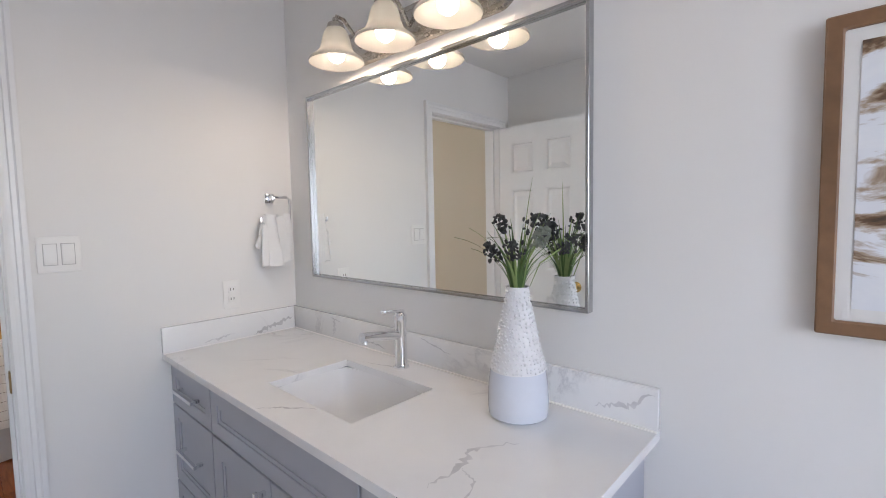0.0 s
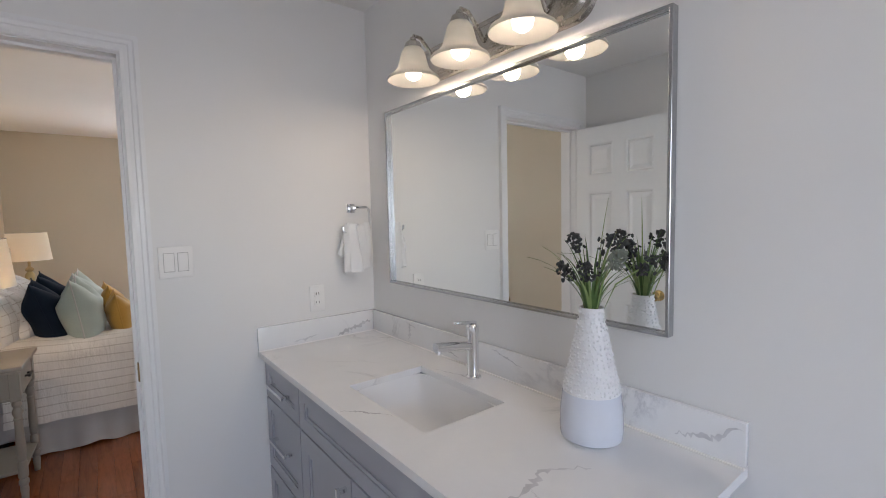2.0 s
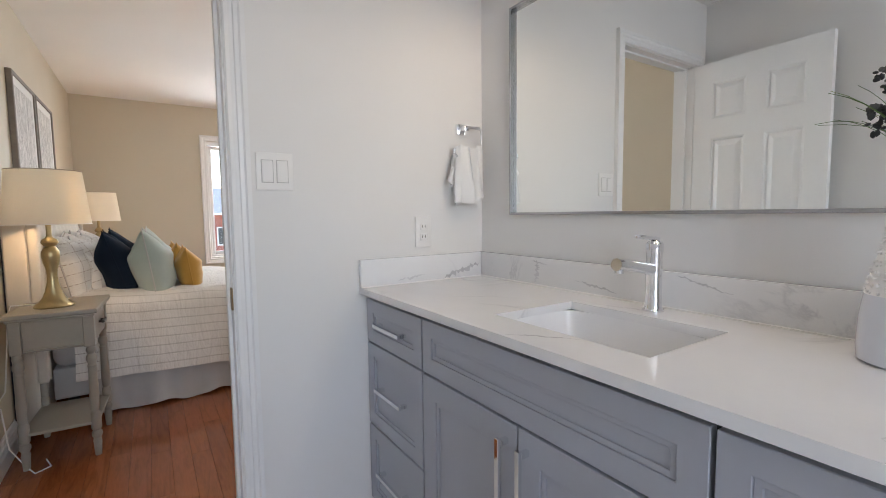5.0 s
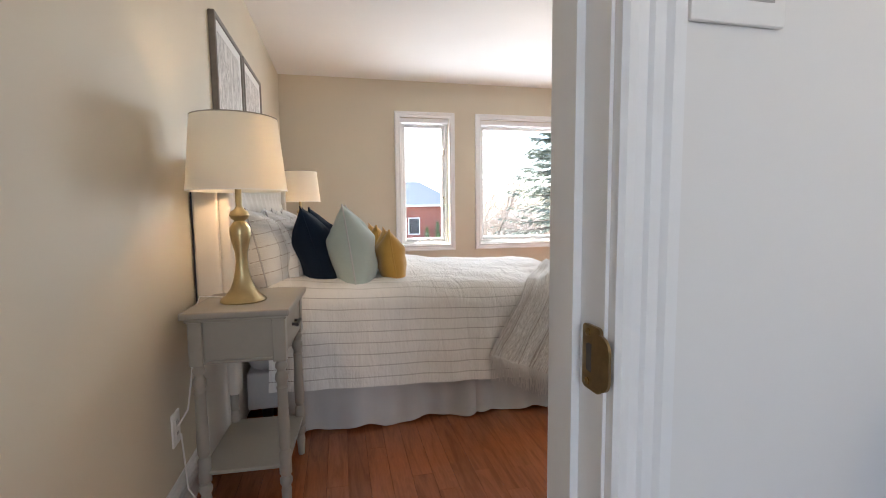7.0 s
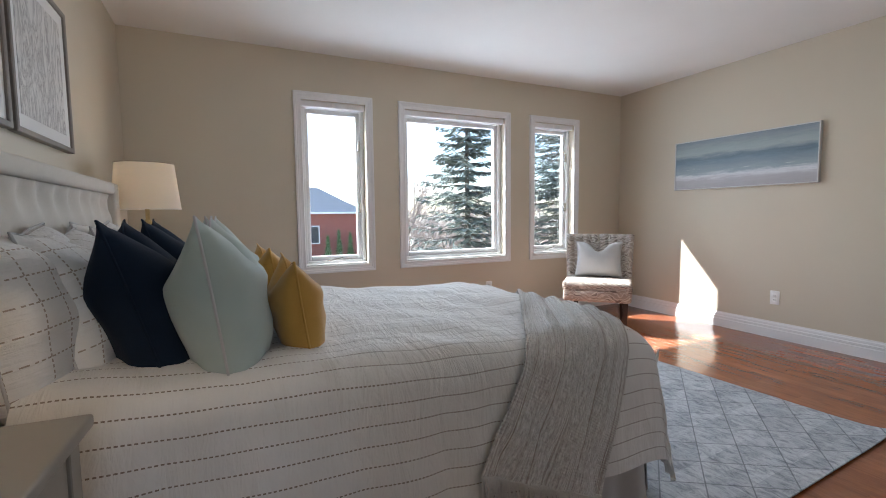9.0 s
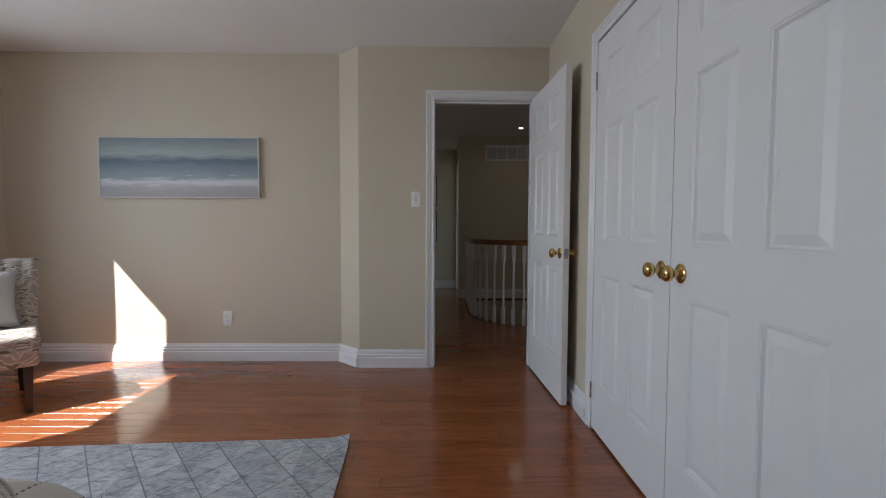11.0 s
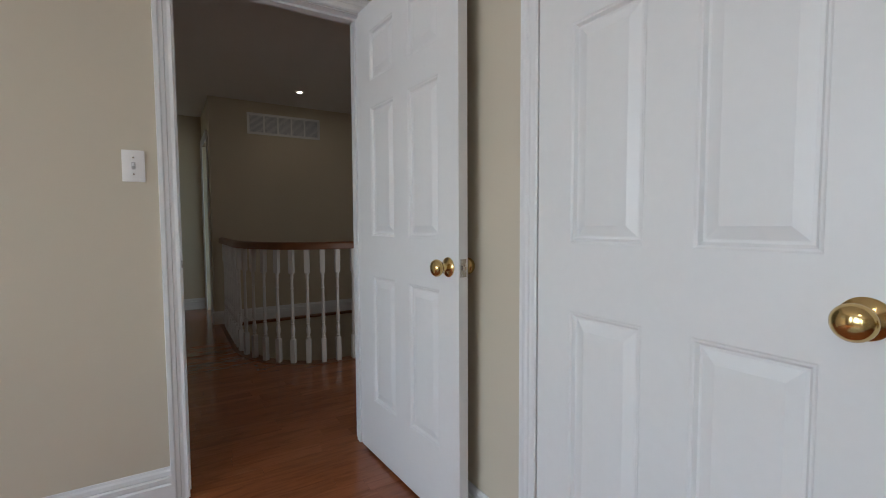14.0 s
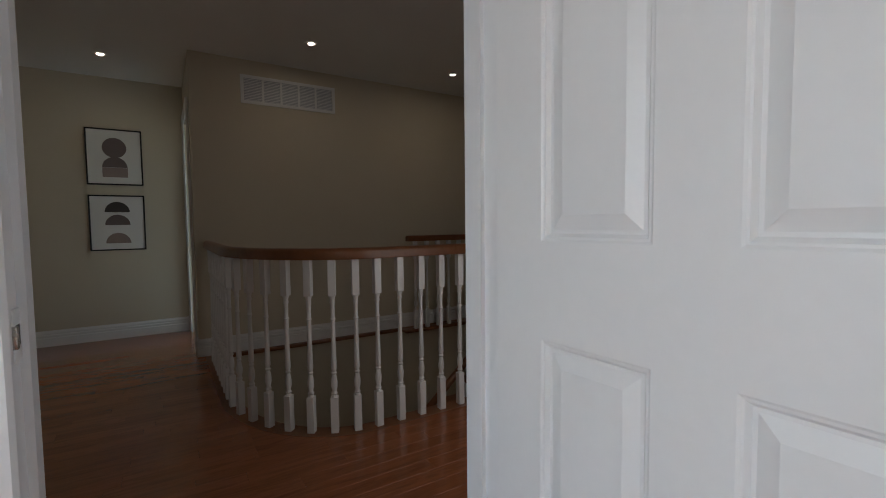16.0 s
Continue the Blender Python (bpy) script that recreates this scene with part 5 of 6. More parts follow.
cushion("throw_pillow", 0.36, 0.31, 0.17, MUSTARD, pose(-3.0, 0.71, 0.645, 8, 0, 0), "mustard yellow lumbar throw pillow", 0.06)
cushion("throw_pillow", 0.36, 0.31, 0.17, MUSTARD, pose(-3.50, 0.68, 0.655, 10, 0, 4), "mustard yellow lumbar throw pillow", 0.06)

# knitted throw over the foot corner
throw = thing("throw_blanket", "grey and cream knitted throw with fringe, draped over the bed", "blanket")
CORNERS = [Vector((-0.30, 2.04)), Vector((1.06, 1.15)), Vector((0.24, 2.02)), Vector((1.23, 1.60))]


def throw_at(u, v):
    c = CORNERS[0].lerp(CORNERS[1], u).lerp(CORNERS[2].lerp(CORNERS[3], u), v)
    p = bed_point(c.x, c.y, 0.012)
    wave = 0.5 + 0.5 * math.sin(v * 30 + 2.0 * u + 0.9 * math.sin(u * 4 + v * 7))
    amp = 0.022 * (0.15 + 0.85 * wave) * (0.55 + 0.45 * math.sin(math.pi * min(1, max(0, v))))
    hang = max(0.0, min(1.0, (c.x - 0.66) / 0.14))
    foot = max(0.0, min(1.0, (c.y - 1.88) / 0.16)) * (1 - hang)
    return p + Vector((hang * amp, foot * amp, (1 - hang) * (1 - foot) * amp))


part("knitted_cloth", sheet(110, 130, throw_at, lambda u, v: (u * 1.5, v * 0.62), 0.008), KNIT, throw, "chunky knit", 75)
bm = bmesh.new()
rnd = random.Random(3)
for k in range(150):
    v = k / 149
    p = throw_at(1.0, v)
    ln = rnd.uniform(0.07, 0.12)
    q = p + Vector((rnd.uniform(0.0, 0.022), rnd.uniform(-0.02, 0.02), -ln))
    tube([p + Vector((0.002, 0, 0.006)), p.lerp(q, 0.5) + Vector((rnd.uniform(-0.006, 0.01), rnd.uniform(-0.006, 0.006), 0)), q], 0.0028, 4, bm, 0.0016)
tagged(part("fringe", bm, KNIT, throw, "tassel fringe", 60), kind="stuff")


# nightstands
def nightstand(at):
    n = thing("nightstand", "greige painted nightstand with turned legs and lower shelf", "nightstand", at, "nightstands")
    w, d = 0.45, 0.345
    part("tabletop", box(-w / 2, w / 2, -d / 2, d / 2, 0.706, 0.730, 0.006, 3), GREIGE, n)
    part("top_moulding", box(-w / 2 + 0.012, w / 2 - 0.012, -d / 2 + 0.012, d / 2 - 0.012, 0.694, 0.7055, 0.004), GREIGE, n)
    lx, ly = w / 2 - 0.042, d / 2 - 0.040
    for sx in (-1, 1):
        for sy in (-1, 1):
            bm = box(sx * lx - 0.0215, sx * lx + 0.0215, sy * ly - 0.0215, sy * ly + 0.0215, 0.545, 0.694, 0.002, 1)
            prof = [(0.0, 0.545), (0.0150, 0.545), (0.0165, 0.538), (0.0205, 0.530), (0.0205, 0.520), (0.0150, 0.512), (0.0150, 0.506), (0.0215, 0.494), (0.0225, 0.478), (0.0165, 0.462), (0.0165, 0.455), (0.0200, 0.449), (0.0180, 0.440), (0.0175, 0.40), (0.0205, 0.30), (0.0195, 0.235), (0.0150, 0.222), (0.0210, 0.212), (0.0215, 0.165), (0.0215, 0.135), (0.0150, 0.126), (0.0215, 0.114), (0.0215, 0.100), (0.0150, 0.088), (0.0180, 0.070), (0.0130, 0.0), (0.0, 0.0)]
            lathe(prof, 16, (sx * lx, sy * ly, 0), bm)
            part("leg", bm, GREIGE, n)
    for sx in (-1, 1):
        part("side_apron", box(sx * lx - 0.008, sx * lx + 0.008, -ly + 0.022, ly - 0.022, 0.560, 0.6935, 0.001, 1), GREIGE, n)
        part("apron_bead", box(sx * lx - 0.013, sx * lx + 0.013, -ly + 0.022, ly - 0.022, 0.548, 0.5595, 0.003, 1), GREIGE, n)
    part("back_apron", box(-lx + 0.022, lx - 0.022, -ly - 0.008, -ly + 0.008, 0.548, 0.6935), GREIGE, n)
    dr = part("drawer", box(-lx + 0.024, lx - 0.024, ly - 0.004, ly + 0.017, 0.562, 0.688, 0.003), GREIGE, n)
    for kx in (-0.03, 0.03):
        part("pull_post", lathe([(0.0, 0.0), (0.006, 0.0), (0.005, 0.022), (0.0, 0.022)], 10), DARKWOOD, dr).matrix_local = pose(kx, ly + 0.016, 0.63, -90)
    part("pull_bar", tube([(-0.042, ly + 0.036, 0.63), (0.042, ly + 0.036, 0.63)], 0.007, 10), DARKWOOD, dr, "dark bronze drawer pull")
    part("shelf", box(-lx - 0.012, lx + 0.012, -ly - 0.012, ly + 0.012, 0.158, 0.174, 0.004), GREIGE, n)
    return n


ns = nightstand(pose(-2.265, 0.083, 0, 0, 0, -3))
copy_thing(ns, Matrix.Translation((-4.53, 0.075, 0)))


def table_lamp(at):
    l = thing("table_lamp", "antique gold table lamp with a white linen drum shade, lit", "lamp", at, "bedside lamps")
    prof = [(0.0, 0.0), (0.078, 0.0), (0.080, 0.004), (0.076, 0.012), (0.060, 0.024), (0.044, 0.045), (0.032, 0.075), (0.023, 0.115), (0.020, 0.150), (0.022, 0.180), (0.031, 0.215), (0.036, 0.245), (0.035, 0.268), (0.025, 0.285), (0.018, 0.293), (0.028, 0.300), (0.034, 0.312), (0.030, 0.325), (0.016, 0.335), (0.011, 0.345), (0.011, 0.42), (0.0, 0.42)]
    part("base", lathe(prof, 40), LAMPGOLD, l, "turned antique gold base", 40)
    s = [(0.168, 0.400), (0.143, 0.655)]
    part("shade", lathe([s[0], s[1], (0.1415, 0.655), (0.1665, 0.400), s[0]], 56), SHADE, l, "white linen tapered drum shade", 60)
    for r, z, m in ((0.1682, 0.4005, PLASTIC), (0.1433, 0.654, GREIGE)):
        part("shade_trim", lathe([(r, -0.002), (r + 0.0010, -0.002), (r + 0.0010, 0.002), (r, 0.002), (r, -0.002)], 56, (0, 0, z)), m, l)
    part("socket", lathe([(0.0, 0.42), (0.014, 0.42), (0.014, 0.455), (0.0, 0.455)], 16), BRASS, l)
    bu = part("bulb", lathe([(0.0, 0.456), (0.012, 0.456), (0.028, 0.50), (0.028, 0.525), (0.012, 0.548), (0.0, 0.55)], 20), BULB, l, "lit bulb", 60)
    bu.visible_shadow = False
    return l


tl = table_lamp(Matrix.Translation((-2.225, 0.065, 0.7305)))
copy_thing(tl, Matrix.Translation((-4.5, 0.09, 0.7305)))
solid("lamp_cord", tube([(-2.26, 0.03, 0.734), (-2.32, -0.06, 0.734), (-2.34, -0.115, 0.733), (-2.33, -0.125, 0.70), (-2.24, -0.13, 0.45), (-2.17, -0.125, 0.36), (-2.12, -0.14, 0.33)], 0.003, 8), PLASTIC, "white lamp cord running behind the nightstand", "cable")
solid("lamp_cord", tube([(-2.12, -0.135, 0.30), (-2.08, -0.11, 0.12), (-2.10, -0.06, 0.006), (-2.02, -0.02, 0.005), (-2.06, 0.03, 0.005), (-2.15, 0.0, 0.005)], 0.003, 8), PLASTIC, "white cord lying on the floor under the nightstand", "cable")

# slipper chair
chair = thing("slipper_chair", "paisley upholstered armless chair with channel back", "chair", pose(-4.70, 3.69, 0, 0, 0, 43))
for lx, ly, kick in ((-0.245, -0.245, 0.0), (0.245, -0.245, 0.0), (-0.22, 0.23, 0.05), (0.22, 0.23, 0.05)):
    bm = bmesh.new()
    rings = []
    for z, hw, off in ((0.285, 0.024, 0.0), (0.0, 0.015, kick)):
        rings.append([bm.verts.new((lx + a * hw, ly + off + b * hw, z)) for a, b in ((-1, -1), (1, -1), (1, 1), (-1, 1))])
    for k in range(4):
        bm.faces.new([rings[0][k], rings[0][(k + 1) % 4], rings[1][(k + 1) % 4], rings[1][k]])
    bm.faces.new(rings[0]), bm.faces.new(rings[1])
    part("leg", bm, DARKWOOD, chair, "dark tapered wooden leg", None)
part("seat_rail", box(-0.295, 0.295, -0.295, 0.27, 0.275, 0.395, 0.022, 3), PAISLEY, chair)
part("seat", box(-0.302, 0.302, -0.305, 0.21, 0.385, 0.462, 0.032, 4), PAISLEY, chair, "paisley seat cushion")
part("seat_piping", tube([(-0.303, 0.20, 0.395), (-0.303, -0.303, 0.395), (0.303, -0.303, 0.395), (0.303, 0.20, 0.395)], 0.005, 6), PAISLEY, chair)


def back_at(side):
    def at(u, v):
        x = (u - 0.5) * (0.60 + 0.05 * v)
        z = 0.40 + v * 0.465 + 0.006 * abs(math.sin(u * math.pi * 8)) * v
        lean = 0.16 + 0.16 * v - 0.05 * (2 * abs(u - 0.5)) ** 2
        ch = 0.014 * abs(math.sin(u * math.pi * 8)) if side < 0 else 0.0
        edge = 1 - max(0, (abs(u - 0.5) - 0.44) / 0.06) ** 2 * 0.7
        top = 1 - max(0, (v - 0.92) / 0.08) ** 2 * 0.6
        return Vector((x, lean + side * (0.045 * edge * top) - ch * 1.0 + (0.0), z))
    return at


bm = sheet(96, 24, back_at(-1))
me_b = sheet(96, 24, back_at(1))
tmp = bpy.data.meshes.new("back_side")
me_b.to_mesh(tmp)
me_b.free()
bm.from_mesh(tmp)
border = [e for e in bm.edges if len(e.link_faces) == 1]
bmesh.ops.bridge_loops(bm, edges=border)
part("backrest", bm, PAISLEY, chair, "channel-tufted paisley back", 60)
cushion("throw_pillow", 0.44, 0.36, 0.15, GREYPIL, pose(-4.70, 3.69, 0, 0, 0, 43) @ pose(0, 0.045, 0.462, -20, 0, 0), "pale grey throw pillow on the chair", 0.11, group="chair cushion", peaked=False)

# rug
def rug_at(u, v):
    z = 0.004 + 0.003 * max(0, noise.noise(Vector((u * 9, v * 7, 0))))
    c = max(0.0, 1 - math.hypot((1 - u) * 1.9, (1 - v) * 1.5) / 0.14)
    return Vector((-0.93 + 1.86 * u, -0.75 + 1.5 * v, z + 0.022 * c * c))


rug = solid("area_rug", sheet(60, 50, rug_at, thick=0.006), RUG, "grey distressed area rug with a dark diamond lattice", "rug", at=pose(-3.315, 2.525, 0.004, 0, 0, 3.2), smooth=70)

# floor register and bedroom ceiling light
reg = thing("floor_register", "bronze slotted floor register under the window", "vent", Matrix.Translation((-5.26, 3.565, 0.0)))
part("frame", box(-0.055, 0.055, -0.16, 0.16, 0.0, 0.004, 0.001, 1), VENTBR, reg)
for k in range(13):
    part("slat", box(-0.040, 0.040, -0.138 + k * 0.0225, -0.128 + k * 0.0225, 0.0045, 0.007), SLOT, reg, smooth=None)
cl = thing("ceiling_light", "lit flush ceiling light with frosted diffuser and bronze rim", "ceiling light", Matrix.Translation((-3.22, 2.13, CEIL_Z)))
part("canopy", lathe([(0.0, 0.0), (0.13, 0.0), (0.13, -0.02), (0.0, -0.02)], 36), VENTBR, cl)
bo = part("diffuser", lathe([(0.178, -0.072), (0.14, -0.078), (0.08, -0.081), (0.0, -0.082)], 40), LITBOWL, cl, "lit frosted glass diffuser", 60)
bo.visible_shadow = False
part("drum", lathe([(0.13, -0.012), (0.182, -0.030), (0.182, -0.068), (0.178, -0.068), (0.178, -0.034), (0.13, -0.016), (0.13, -0.012)], 48), PLASTIC, cl, "white drum body", 50)
part("rim", lathe([(0.178, -0.066), (0.190, -0.066), (0.194, -0.078), (0.190, -0.090), (0.180, -0.090), (0.178, -0.066)], 48), VENTBR, cl, "bronze rim", 50)

# ---------------------------------------------------------------- hallway
vent = thing("wall_return_grille", "white return air grille high on the hallway wall", "vent", Matrix.Translation((-0.865, 7.86, 2.19)))
bm = ring_frame(-0.40, 0.40, -0.117, 0.117, 0.026, -0.010, 0.0)
part("frame", bm, TRIM, vent)
for k in range(4):
    x = -0.372 + 0.744 * (k + 1) / 5
    part("mullion", box(x - 0.008, x + 0.008, -0.009, 0.0, -0.092, 0.092), TRIM, vent, smooth=None)
part("backing", box(-0.372, 0.372, -0.002, 0.0, -0.092, 0.092), CABINET, vent, smooth=None)
for k in range(14):
    z = -0.086 + k * 0.0128
    part("slat", box(-0.371, 0.371, -0.0065, -0.0025, z, z + 0.004), TRIM, vent, smooth=None)

for bx, by in ((-0.845, 7.25), (-2.22, 8.3), (0.47, 7.3)):
    dl = thing("recessed_downlight", "small lit recessed ceiling downlight", "ceiling light", Matrix.Translation((bx, by, CEIL_Z)), "hallway downlights")
    part("trim_ring", lathe([(0.023, 0.0), (0.042, 0.0), (0.042, -0.003), (0.025, -0.005), (0.023, 0.0)], 28), TRIM, dl)
    le = part("lamp", lathe([(0.0, -0.001), (0.022, -0.001), (0.022, -0.003), (0.0, -0.003)], 24), CANLIGHT, dl, "lit lens")
    le.visible_shadow = False

# curved balustrade: along x = -1.55, round the corner, then along y = 5.92
RC = Vector((-0.93, 6.72))


def rail_point(d):
    """Plan position at run d along the balustrade from the wall, and its heading."""
    straight, rx, ry = 7.80 - RC.y, 0.62, 0.80
    arc = math.pi / 2 * (rx + ry) / 2
    if d <= straight:
        return Vector((-1.55, 7.80 - d))
    if d <= straight + arc:
        a = math.pi + (d - straight) / arc * math.pi / 2
        return Vector((RC.x + rx * math.cos(a), RC.y + ry * math.sin(a)))
    return Vector((RC.x + d - straight - arc, RC.y - ry))


RUN = 5.4
bal = thing("stair_balustrade", "curved stair balustrade with white turned balusters and oak handrail", "railing")
prof = [(-0.032, 0.0), (0.032, 0.0), (0.034, 0.012), (0.030, 0.022), (0.032, 0.036), (0.022, 0.052), (0.0, 0.058), (-0.022, 0.052), (-0.032, 0.036), (-0.030, 0.022), (-0.034, 0.012)]


def swept(path, profile):
    bm = bmesh.new()
    rings = []
    for i, p in enumerate(path):
        d = path[min(i + 1, len(path) - 1)] - path[max(i - 1, 0)]
        d.z = 0
        d.normalize()
        nrm = Vector((-d.y, d.x, 0))
        rings.append([bm.verts.new(p + nrm * a + Vector((0, 0, b))) for a, b in profile])
    n = len(profile)
    for a, b in zip(rings, rings[1:]):
        for k in range(n):
            bm.faces.new([a[k], a[(k + 1) % n], b[(k + 1) % n], b[k]])
    bm.faces.new(rings[0]), bm.faces.new(rings[-1])
    return bm


part("handrail", swept([Vector((*rail_point(d), 0.883)) for d in np.arange(-0.05, RUN, 0.04)], prof), RAILWOOD, bal, "stained oak handrail", 50)


def baluster_mesh():
    bm = box(-0.0185, 0.0185, -0.0185, 0.0185, 0.0, 0.185, 0.0015, 1)
    add_box(bm, -0.0185, 0.0185, -0.0185, 0.0185, 0.70, 0.883, 0.0015, 1)
    pr = [(0.016, 0.185), (0.012, 0.195), (0.0165, 0.203), (0.012, 0.211), (0.011, 0.218), (0.016, 0.235), (0.017, 0.262), (0.012, 0.290), (0.0095, 0.300), (0.015, 0.308), (0.0095, 0.316), (0.0145, 0.330), (0.0125, 0.42), (0.0105, 0.545), (0.0100, 0.575), (0.0145, 0.583), (0.0100, 0.591), (0.0105, 0.655), (0.014, 0.668), (0.0105, 0.678), (0.016, 0.700)]
    lathe(pr, 12, (0, 0, 0), bm)
    return mesh_of("baluster", bm, TRIM, 40)


BALUSTER = baluster_mesh()
d = 0.135
while d < RUN - 0.05:
    p = rail_point(d)
    q = rail_point(d + 0.01)
    b = new("baluster", BALUSTER)
    b.parent = bal
    b.matrix_local = pose(p.x, p.y, 0.0, 0, 0, math.degrees(math.atan2(q.y - p.y, q.x - p.x)))
    d += 0.129
part("nosing", swept([Vector((*rail_point(x), 0.0)) for x in np.arange(-0.05, RUN, 0.04)], [(-0.05, -0.022), (0.055, -0.022), (0.060, -0.011), (0.055, 0.0005), (-0.05, 0.0005)]), RAILWOOD, bal, "stained oak nosing", 50)
part("fascia", swept([Vector((*rail_point(x), 0.0)) for x in np.arange(-0.05, RUN, 0.04)], [(0.030, -2.69), (0.045, -2.69), (0.045, -0.0225), (0.030, -0.0225)]), BEIGE, bal, "beige wall below the landing edge", 50)
bm = bmesh.new()
curve = [Vector((*rail_point(x), -0.0015)) for x in np.linspace(1.08, 2.195, 20)] + [Vector((3.0, 5.92, -0.0015))]
cv = [bm.verts.new(p) for p in curve]
c0, c1 = bm.verts.new((-1.555, 5.86, -0.0015)), bm.verts.new((3.0, 5.86, -0.0015))
for a, b in zip(cv[:-1], cv[1:-1]):
    bm.faces.new([c0, a, b])
bm.faces.new([c0, cv[-2], cv[-1], c1])
structure("floor_hall_corner", bm, PLANK_REST, "red oak floor at the curve of the landing", "floor", None)

far = thing("stair_balustrade", "short balustrade with white turned balusters across the stairwell", "railing")
part("handrail", swept([Vector((x, 7.72, 0.883)) for x in np.arange(0.19, 3.0, 0.2)], prof), RAILWOOD, far, "stained oak handrail", 50)
for k in range(20):
    b = new("baluster", BALUSTER)
    b.parent, b.location = far, (0.28 + k * 0.132, 7.72, 0.0)
part("ledge", box(0.15, 3.0, 7.68, 7.788, -0.03, -0.0005, 0.006), RAILWOOD, far, "dark oak ledge")

stairs = thing("lower_staircase", "wooden staircase going down with white balusters and dark rail", "stairs")
for k in range(9):
    x1 = 1.35 - k * 0.21
    part("tread", box(x1 - 0.235, x1, 6.72, 7.60, -0.18 * (k + 1) - 0.03, -0.18 * (k + 1), 0.008), RAILWOOD, stairs)
    part("riser", box(x1 - 0.02, x1 - 0.002, 6.74, 7.58, -0.18 * (k + 1), -0.18 * k - 0.031), TRIM, stairs, smooth=None)
    b = new("baluster", BALUSTER)
    b.parent, b.location = stairs, (x1 - 0.11, 6.80, -0.18 * (k + 1))
bm = tube([(1.40, 6.80, 0.90), (-0.65, 6.80, -0.87)], 0.030, 12)
part("handrail", bm, RAILWOOD, stairs, "dark oak handrail")
part("stringer", tube([(1.40, 6.75, -0.25), (-0.62, 6.75, -1.98)], 0.06, 4), TRIM, stairs)

# ---------------------------------------------------------------- outdoors
GZ = -3.1
bm = sheet(40, 40, lambda u, v: Vector((-6.2 - 900 * u ** 3, -700 + 1400 * v, GZ + 0.4 * noise.noise(Vector((u * 9, v * 9, 0))))))
structure("ground", bm, GRASS, "winter lawn running out to the horizon", "ground", None)


def spruce(at, height, seed, label):
    t = thing("spruce_tree", label, "tree", at)
    rnd = random.Random(seed)
    part("trunk", tube([(0, 0, 0), (0.03, 0.02, height * 0.5), (0, 0, height)], 0.17, 8, None, 0.02), BARK, t)
    verts, faces = [], []
    limbs = bmesh.new()
    z = 0.7
    while z < height - 0.2:
        reach = (height - z) / height * height * 0.40 + 0.25
        for k in range(6):
            a = rnd.uniform(0, 6.283)
            ln = reach * rnd.uniform(0.7, 1.12)
            droop = rnd.uniform(0.12, 0.34)
            pts = []
            for j in range(9):
                f = j / 8
                pts.append(Vector((math.cos(a) * ln * f, math.sin(a) * ln * f, z - droop * ln * f + 0.26 * ln * f * f)))
            tube([pts[0], pts[4], pts[8]], 0.022, 3, limbs, 0.005)
            side = Vector((-math.sin(a), math.cos(a), 0))
            for j in range(1, 9):
                for s in (-1, 1):
                    for _ in range(4):
                        b0 = pts[j - 1].lerp(pts[j], rnd.random())
                        w = rnd.uniform(0.14, 0.40) * (1.15 - 0.5 * j / 8)
                        tip = b0 + side * s * w + (pts[8] - pts[0]).normalized() * w * 0.7 + Vector((0, 0, -w * rnd.uniform(0.1, 0.7)))
                        wid = Vector((rnd.uniform(-1, 1), rnd.uniform(-1, 1), rnd.uniform(-0.3, 1))).normalized() * 0.028
                        n = len(verts)
                        mid = b0.lerp(tip, 0.5)
                        verts += [b0, mid + wid, tip, mid - wid]
                        faces.append((n, n + 1, n + 2, n + 3))
        z += rnd.uniform(0.16, 0.26)
    me = bpy.data.meshes.new("needles")
    me.from_pydata(verts, [], faces)
    me.materials.append(NEEDLE.m)
    crown = new("crown", me)
    crown.parent = t
    tagged(crown, "drooping needle sprays")
    part("limbs", limbs, BARK, t)
    return t


spruce(pose(-14.5, 7.6, GZ), 8.4, 1, "tall blue-green spruce outside the windows")
spruce(pose(-13.2, 10.6, GZ), 9.6, 2, "dense dark spruce beside another spruce")
spruce(pose(-40, 12.0, GZ), 10.5, 4, "far spruce behind the brick house")


def bare_tree(at, height, seed):
    t = thing("bare_tree", "leafless tree with pale fine twigs", "tree", at, "bare winter trees")
    rnd = random.Random(seed)
    trunk, twigs = bmesh.new(), bmesh.new()

    def grow(p, d, ln, r, level):
        q = p + d * ln
        tube([p, p.lerp(q, 0.5) + Vector((rnd.gauss(0, 0.04), rnd.gauss(0, 0.04), 0)) * ln, q], r, 5 if level < 1 else 3, trunk if level < 2 else twigs, r * 0.6)
        if level == 5:
            return
        for _ in range(3 if level < 4 else 4):
            nd = (d + Vector((rnd.gauss(0, 0.5), rnd.gauss(0, 0.5), rnd.gauss(0.1, 0.35)))).normalized()
            grow(p.lerp(q, rnd.uniform(0.45, 1.0)), nd, ln * rnd.uniform(0.55, 0.8), r * 0.68, level + 1)

    grow(Vector((0, 0, 0)), Vector((0.02, 0.02, 1)), height * 0.34, height * 0.014, 0)
    part("trunk", trunk, BARK, t)
    part("twigs", twigs, TWIG, t, "pale bare twigs")
    return t


b1, b2 = bare_tree(pose(-24, 10.0, GZ), 6.4, 21), bare_tree(pose(-19, 8.9, GZ, 0, 0, 40), 5.2, 22)
rnd = random.Random(9)
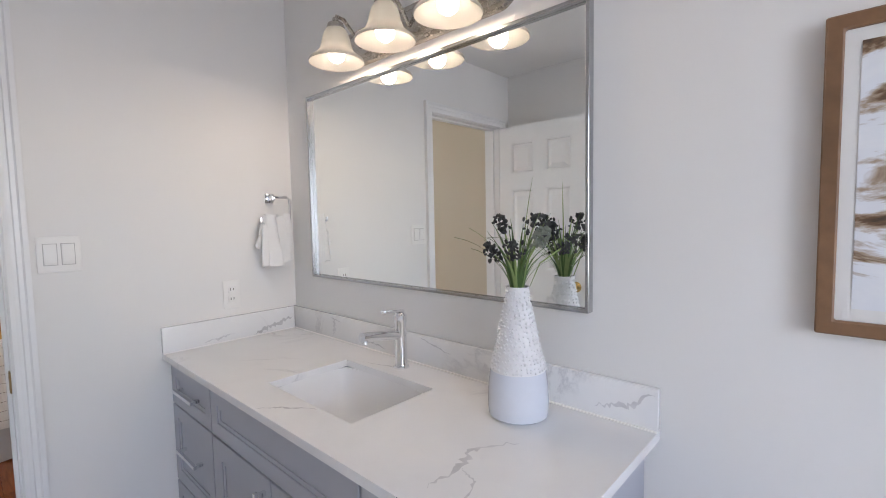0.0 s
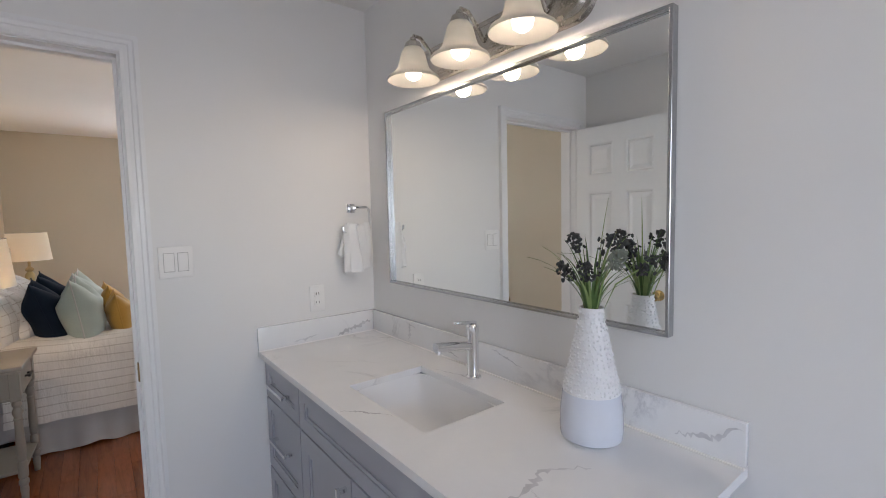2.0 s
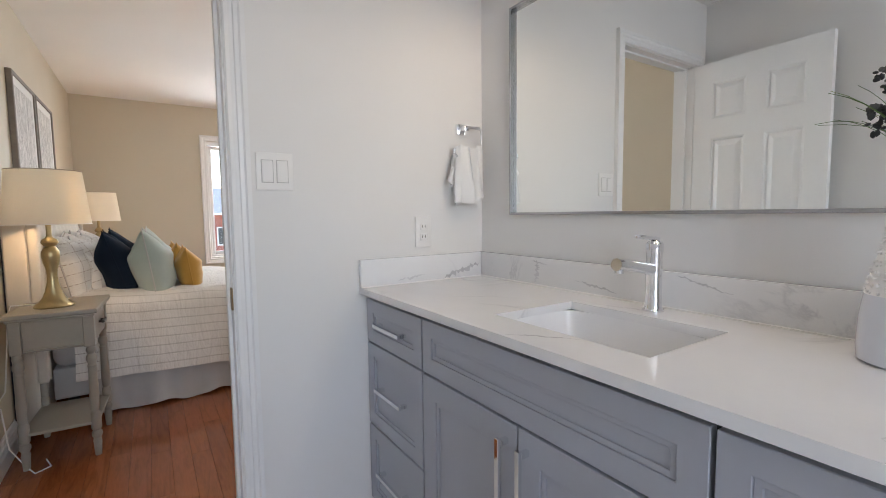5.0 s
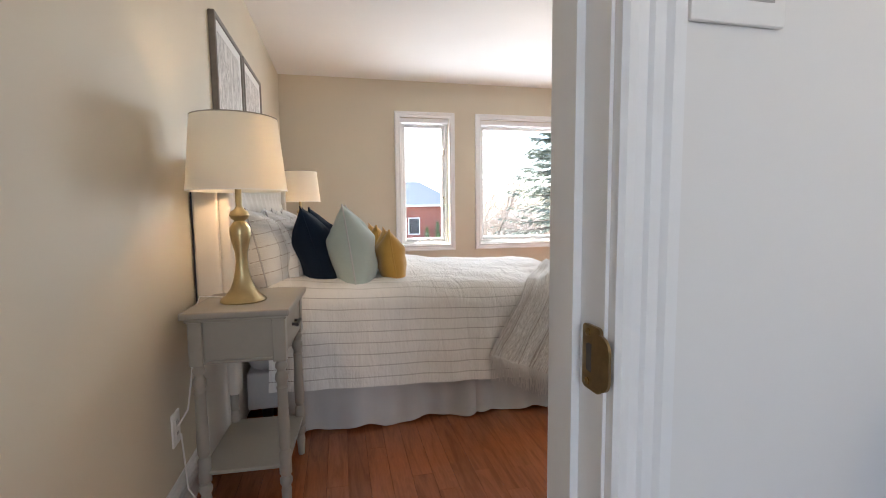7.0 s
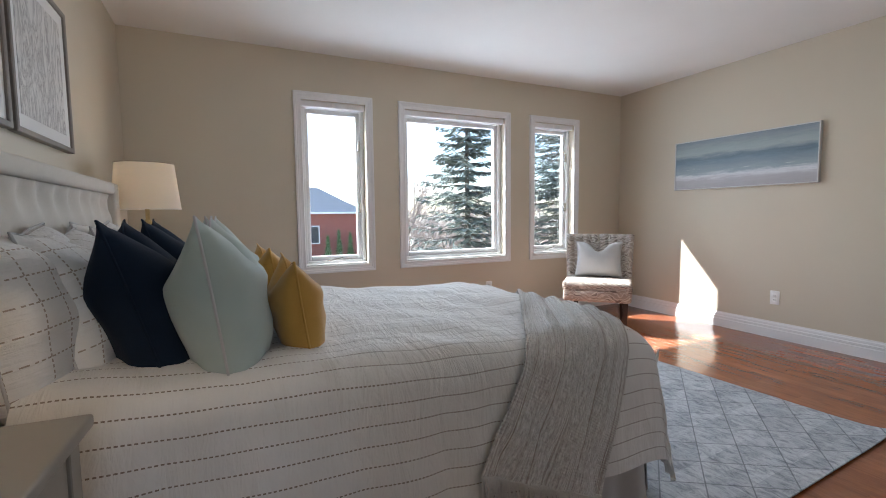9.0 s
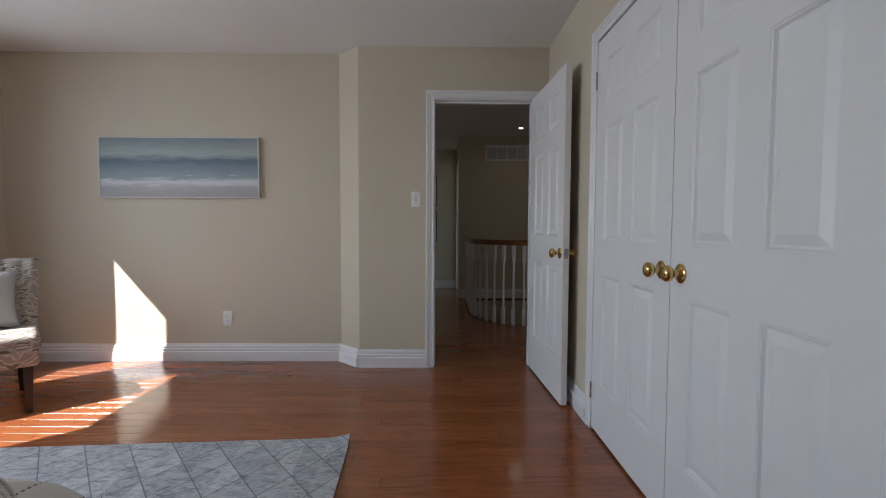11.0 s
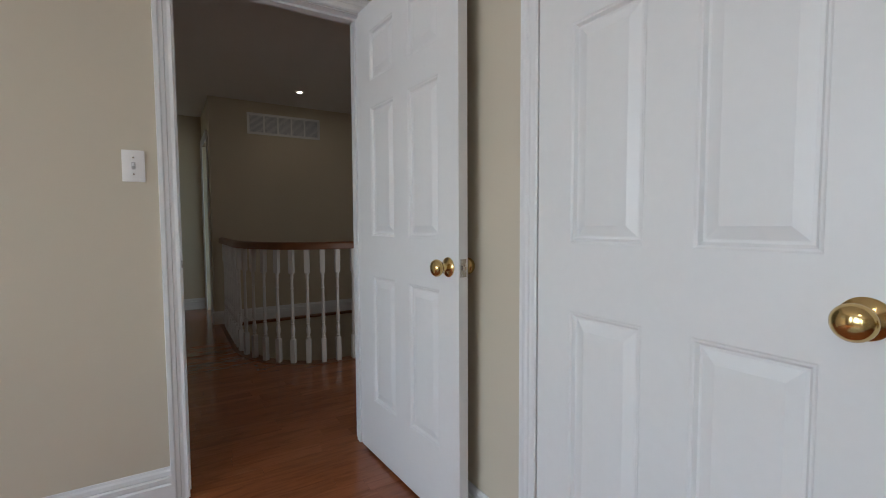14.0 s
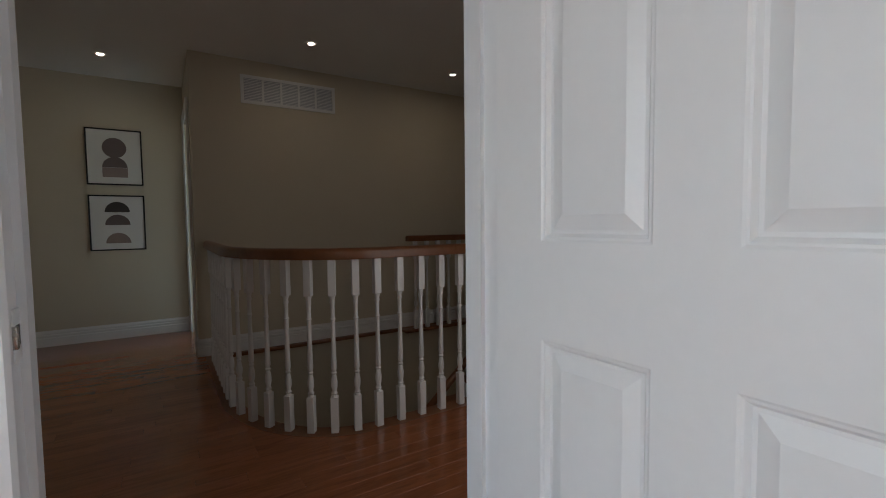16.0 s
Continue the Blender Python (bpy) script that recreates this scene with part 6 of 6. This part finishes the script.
for k in range(60):
    x = rnd.uniform(-40, -17)
    y = 0.5 - rnd.uniform(0.37, 0.85) * (x + 1.5)
    if k % 6 == 0:
        x = rnd.uniform(-56, -43)
        y = 0.5 - rnd.uniform(0.12, 0.4) * (x + 1.5)
    s = rnd.uniform(0.75, 1.2)
    c = copy_thing(b1 if k % 2 else b2, pose(x, y, GZ, 0, 0, rnd.uniform(0, 360)))
    c.scale = (s, s, s * rnd.uniform(0.85, 1.05))

house = thing("brick_house", "red brick house with a grey hipped roof", "house", Matrix.Translation((-34, 5.0, GZ)))
part("wall", box(-4, 0, -5.0, 4.3, 0, 4.4), BRICK, house, "red brick wall", None)
bm = bmesh.new()
e = [bm.verts.new(p) for p in ((-4.4, -5.4, 4.4), (0.4, -5.4, 4.4), (0.4, 4.7, 4.4), (-4.4, 4.7, 4.4))]
r = [bm.verts.new(p) for p in ((-2, -3, 6.3), (-2, 1.6, 6.3))]
bm.faces.new([e[1], e[2], r[1], r[0]]), bm.faces.new([e[3], e[0], r[0], r[1]]), bm.faces.new([e[0], e[1], r[0]]), bm.faces.new([e[2], e[3], r[1]]), bm.faces.new(e)
part("roof", bm, ROOF, house, "grey shingle hipped roof", None)
part("gutter", box(0.40, 0.50, -5.4, 4.7, 4.32, 4.45, 0.02), TRIM, house, "white gutter")
for wy in (-3.4, -0.6, 0.4):
    wo = part("window", box(0.0, 0.05, wy, wy + 0.9, 2.2, 3.5), TRIM, house, "white-framed window", None)
    part("pane", box(0.05, 0.06, wy + 0.08, wy + 0.82, 2.28, 3.42), SLOT, wo, smooth=None)
for wy, hgt in ((1.7, 1.7), (2.5, 2.1), (3.3, 1.9)):
    sh = thing("cedar_shrub", "narrow green cedar shrub beside the brick house", "shrub", Matrix.Translation((-33.2, 5 + wy, GZ)), "cedars by the house")
    verts, faces = [], []
    rs = random.Random(int(wy * 10))
    for _ in range(900):
        z = rs.random() ** 1.2 * (hgt + 1.0)
        rr = 0.34 * (1 - z / (hgt + 1.0)) ** 0.7 * rs.uniform(0.5, 1.1)
        a = rs.uniform(0, 6.283)
        p = Vector((rr * math.cos(a), rr * math.sin(a), z))
        n = len(verts)
        verts += [p, p + Vector((rs.gauss(0, 0.05), rs.gauss(0, 0.05), 0.16)), p + Vector((rs.gauss(0, 0.05), rs.gauss(0, 0.05), 0.05))]
        faces.append((n, n + 1, n + 2))
    me = bpy.data.meshes.new("foliage")
    me.from_pydata(verts, [], faces)
    me.materials.append(LEAFG.m)
    fo = new("foliage", me)
    fo.parent = sh

# ---------------------------------------------------------------- floor planks
LENGTHS = [0.42, 0.56, 0.70, 0.84, 0.98, 1.12]
PW = 0.083


def plank_box(bm, x0, x1, y0, y1):
    b = 0.0004
    zt = 0.0
    lo_ = [bm.verts.new(p) for p in ((x0, y0, -0.018), (x1, y0, -0.018), (x1, y1, -0.018), (x0, y1, -0.018))]
    md = [bm.verts.new(p) for p in ((x0, y0, zt - 0.0005), (x1, y0, zt - 0.0005), (x1, y1, zt - 0.0005), (x0, y1, zt - 0.0005))]
    up = [bm.verts.new(p) for p in ((x0 + b, y0 + b, zt), (x1 - b, y0 + b, zt), (x1 - b, y1 - b, zt), (x0 + b, y1 - b, zt))]
    for p, q in ((lo_, md), (md, up)):
        for k in range(4):
            bm.faces.new([p[k], p[(k + 1) % 4], q[(k + 1) % 4], q[k]])
    bm.faces.new(up)


PLANKS = {}
for ln in LENGTHS:
    bm = bmesh.new()
    plank_box(bm, 0.0003, ln - 0.0003, 0.0003, PW - 0.0003)
    PLANKS[ln] = mesh_of("plank", bm, PLANK)
rest, rest_hall = bmesh.new(), bmesh.new()
rnd = random.Random(77)
made = {True: 0, False: 0}
row = -0.16
while row < 9.0:
    in_bed = row < 4.60
    if in_bed:
        x, end = -5.45, -0.94
    else:
        x, end = -3.36, (3.0 if row + PW < 5.97 else -1.52)
    x_first = True
    while x < end - 0.01:
        ln = rnd.choice(LENGTHS)
        if x_first:
            ln *= rnd.uniform(0.35, 1.0)
        x1 = min(end, x + ln)
        std = (not x_first) and abs(x1 - x - ln) < 1e-6
        near = (-3.0 < x < -1.1 and 0.1 < row) if in_bed else True
        if std and near and made[in_bed] < 300:
            p = new("plank", PLANKS[ln])
            p.parent, p.location = (floor if in_bed else bpy.data.objects["floor_hall"]), (x, row, 0)
            made[in_bed] += 1
        else:
            plank_box(rest if in_bed else rest_hall, x + 0.0003, x1 - 0.0003, row + 0.0003, row + PW - 0.0003)
        x, x_first = x1, False
    row += PW
tagged(part("planks", rest, PLANK_REST, floor, "remaining red oak planks", None), kind="stuff")
tagged(part("planks", rest_hall, PLANK_REST, bpy.data.objects["floor_hall"], "remaining red oak planks", None), kind="stuff")
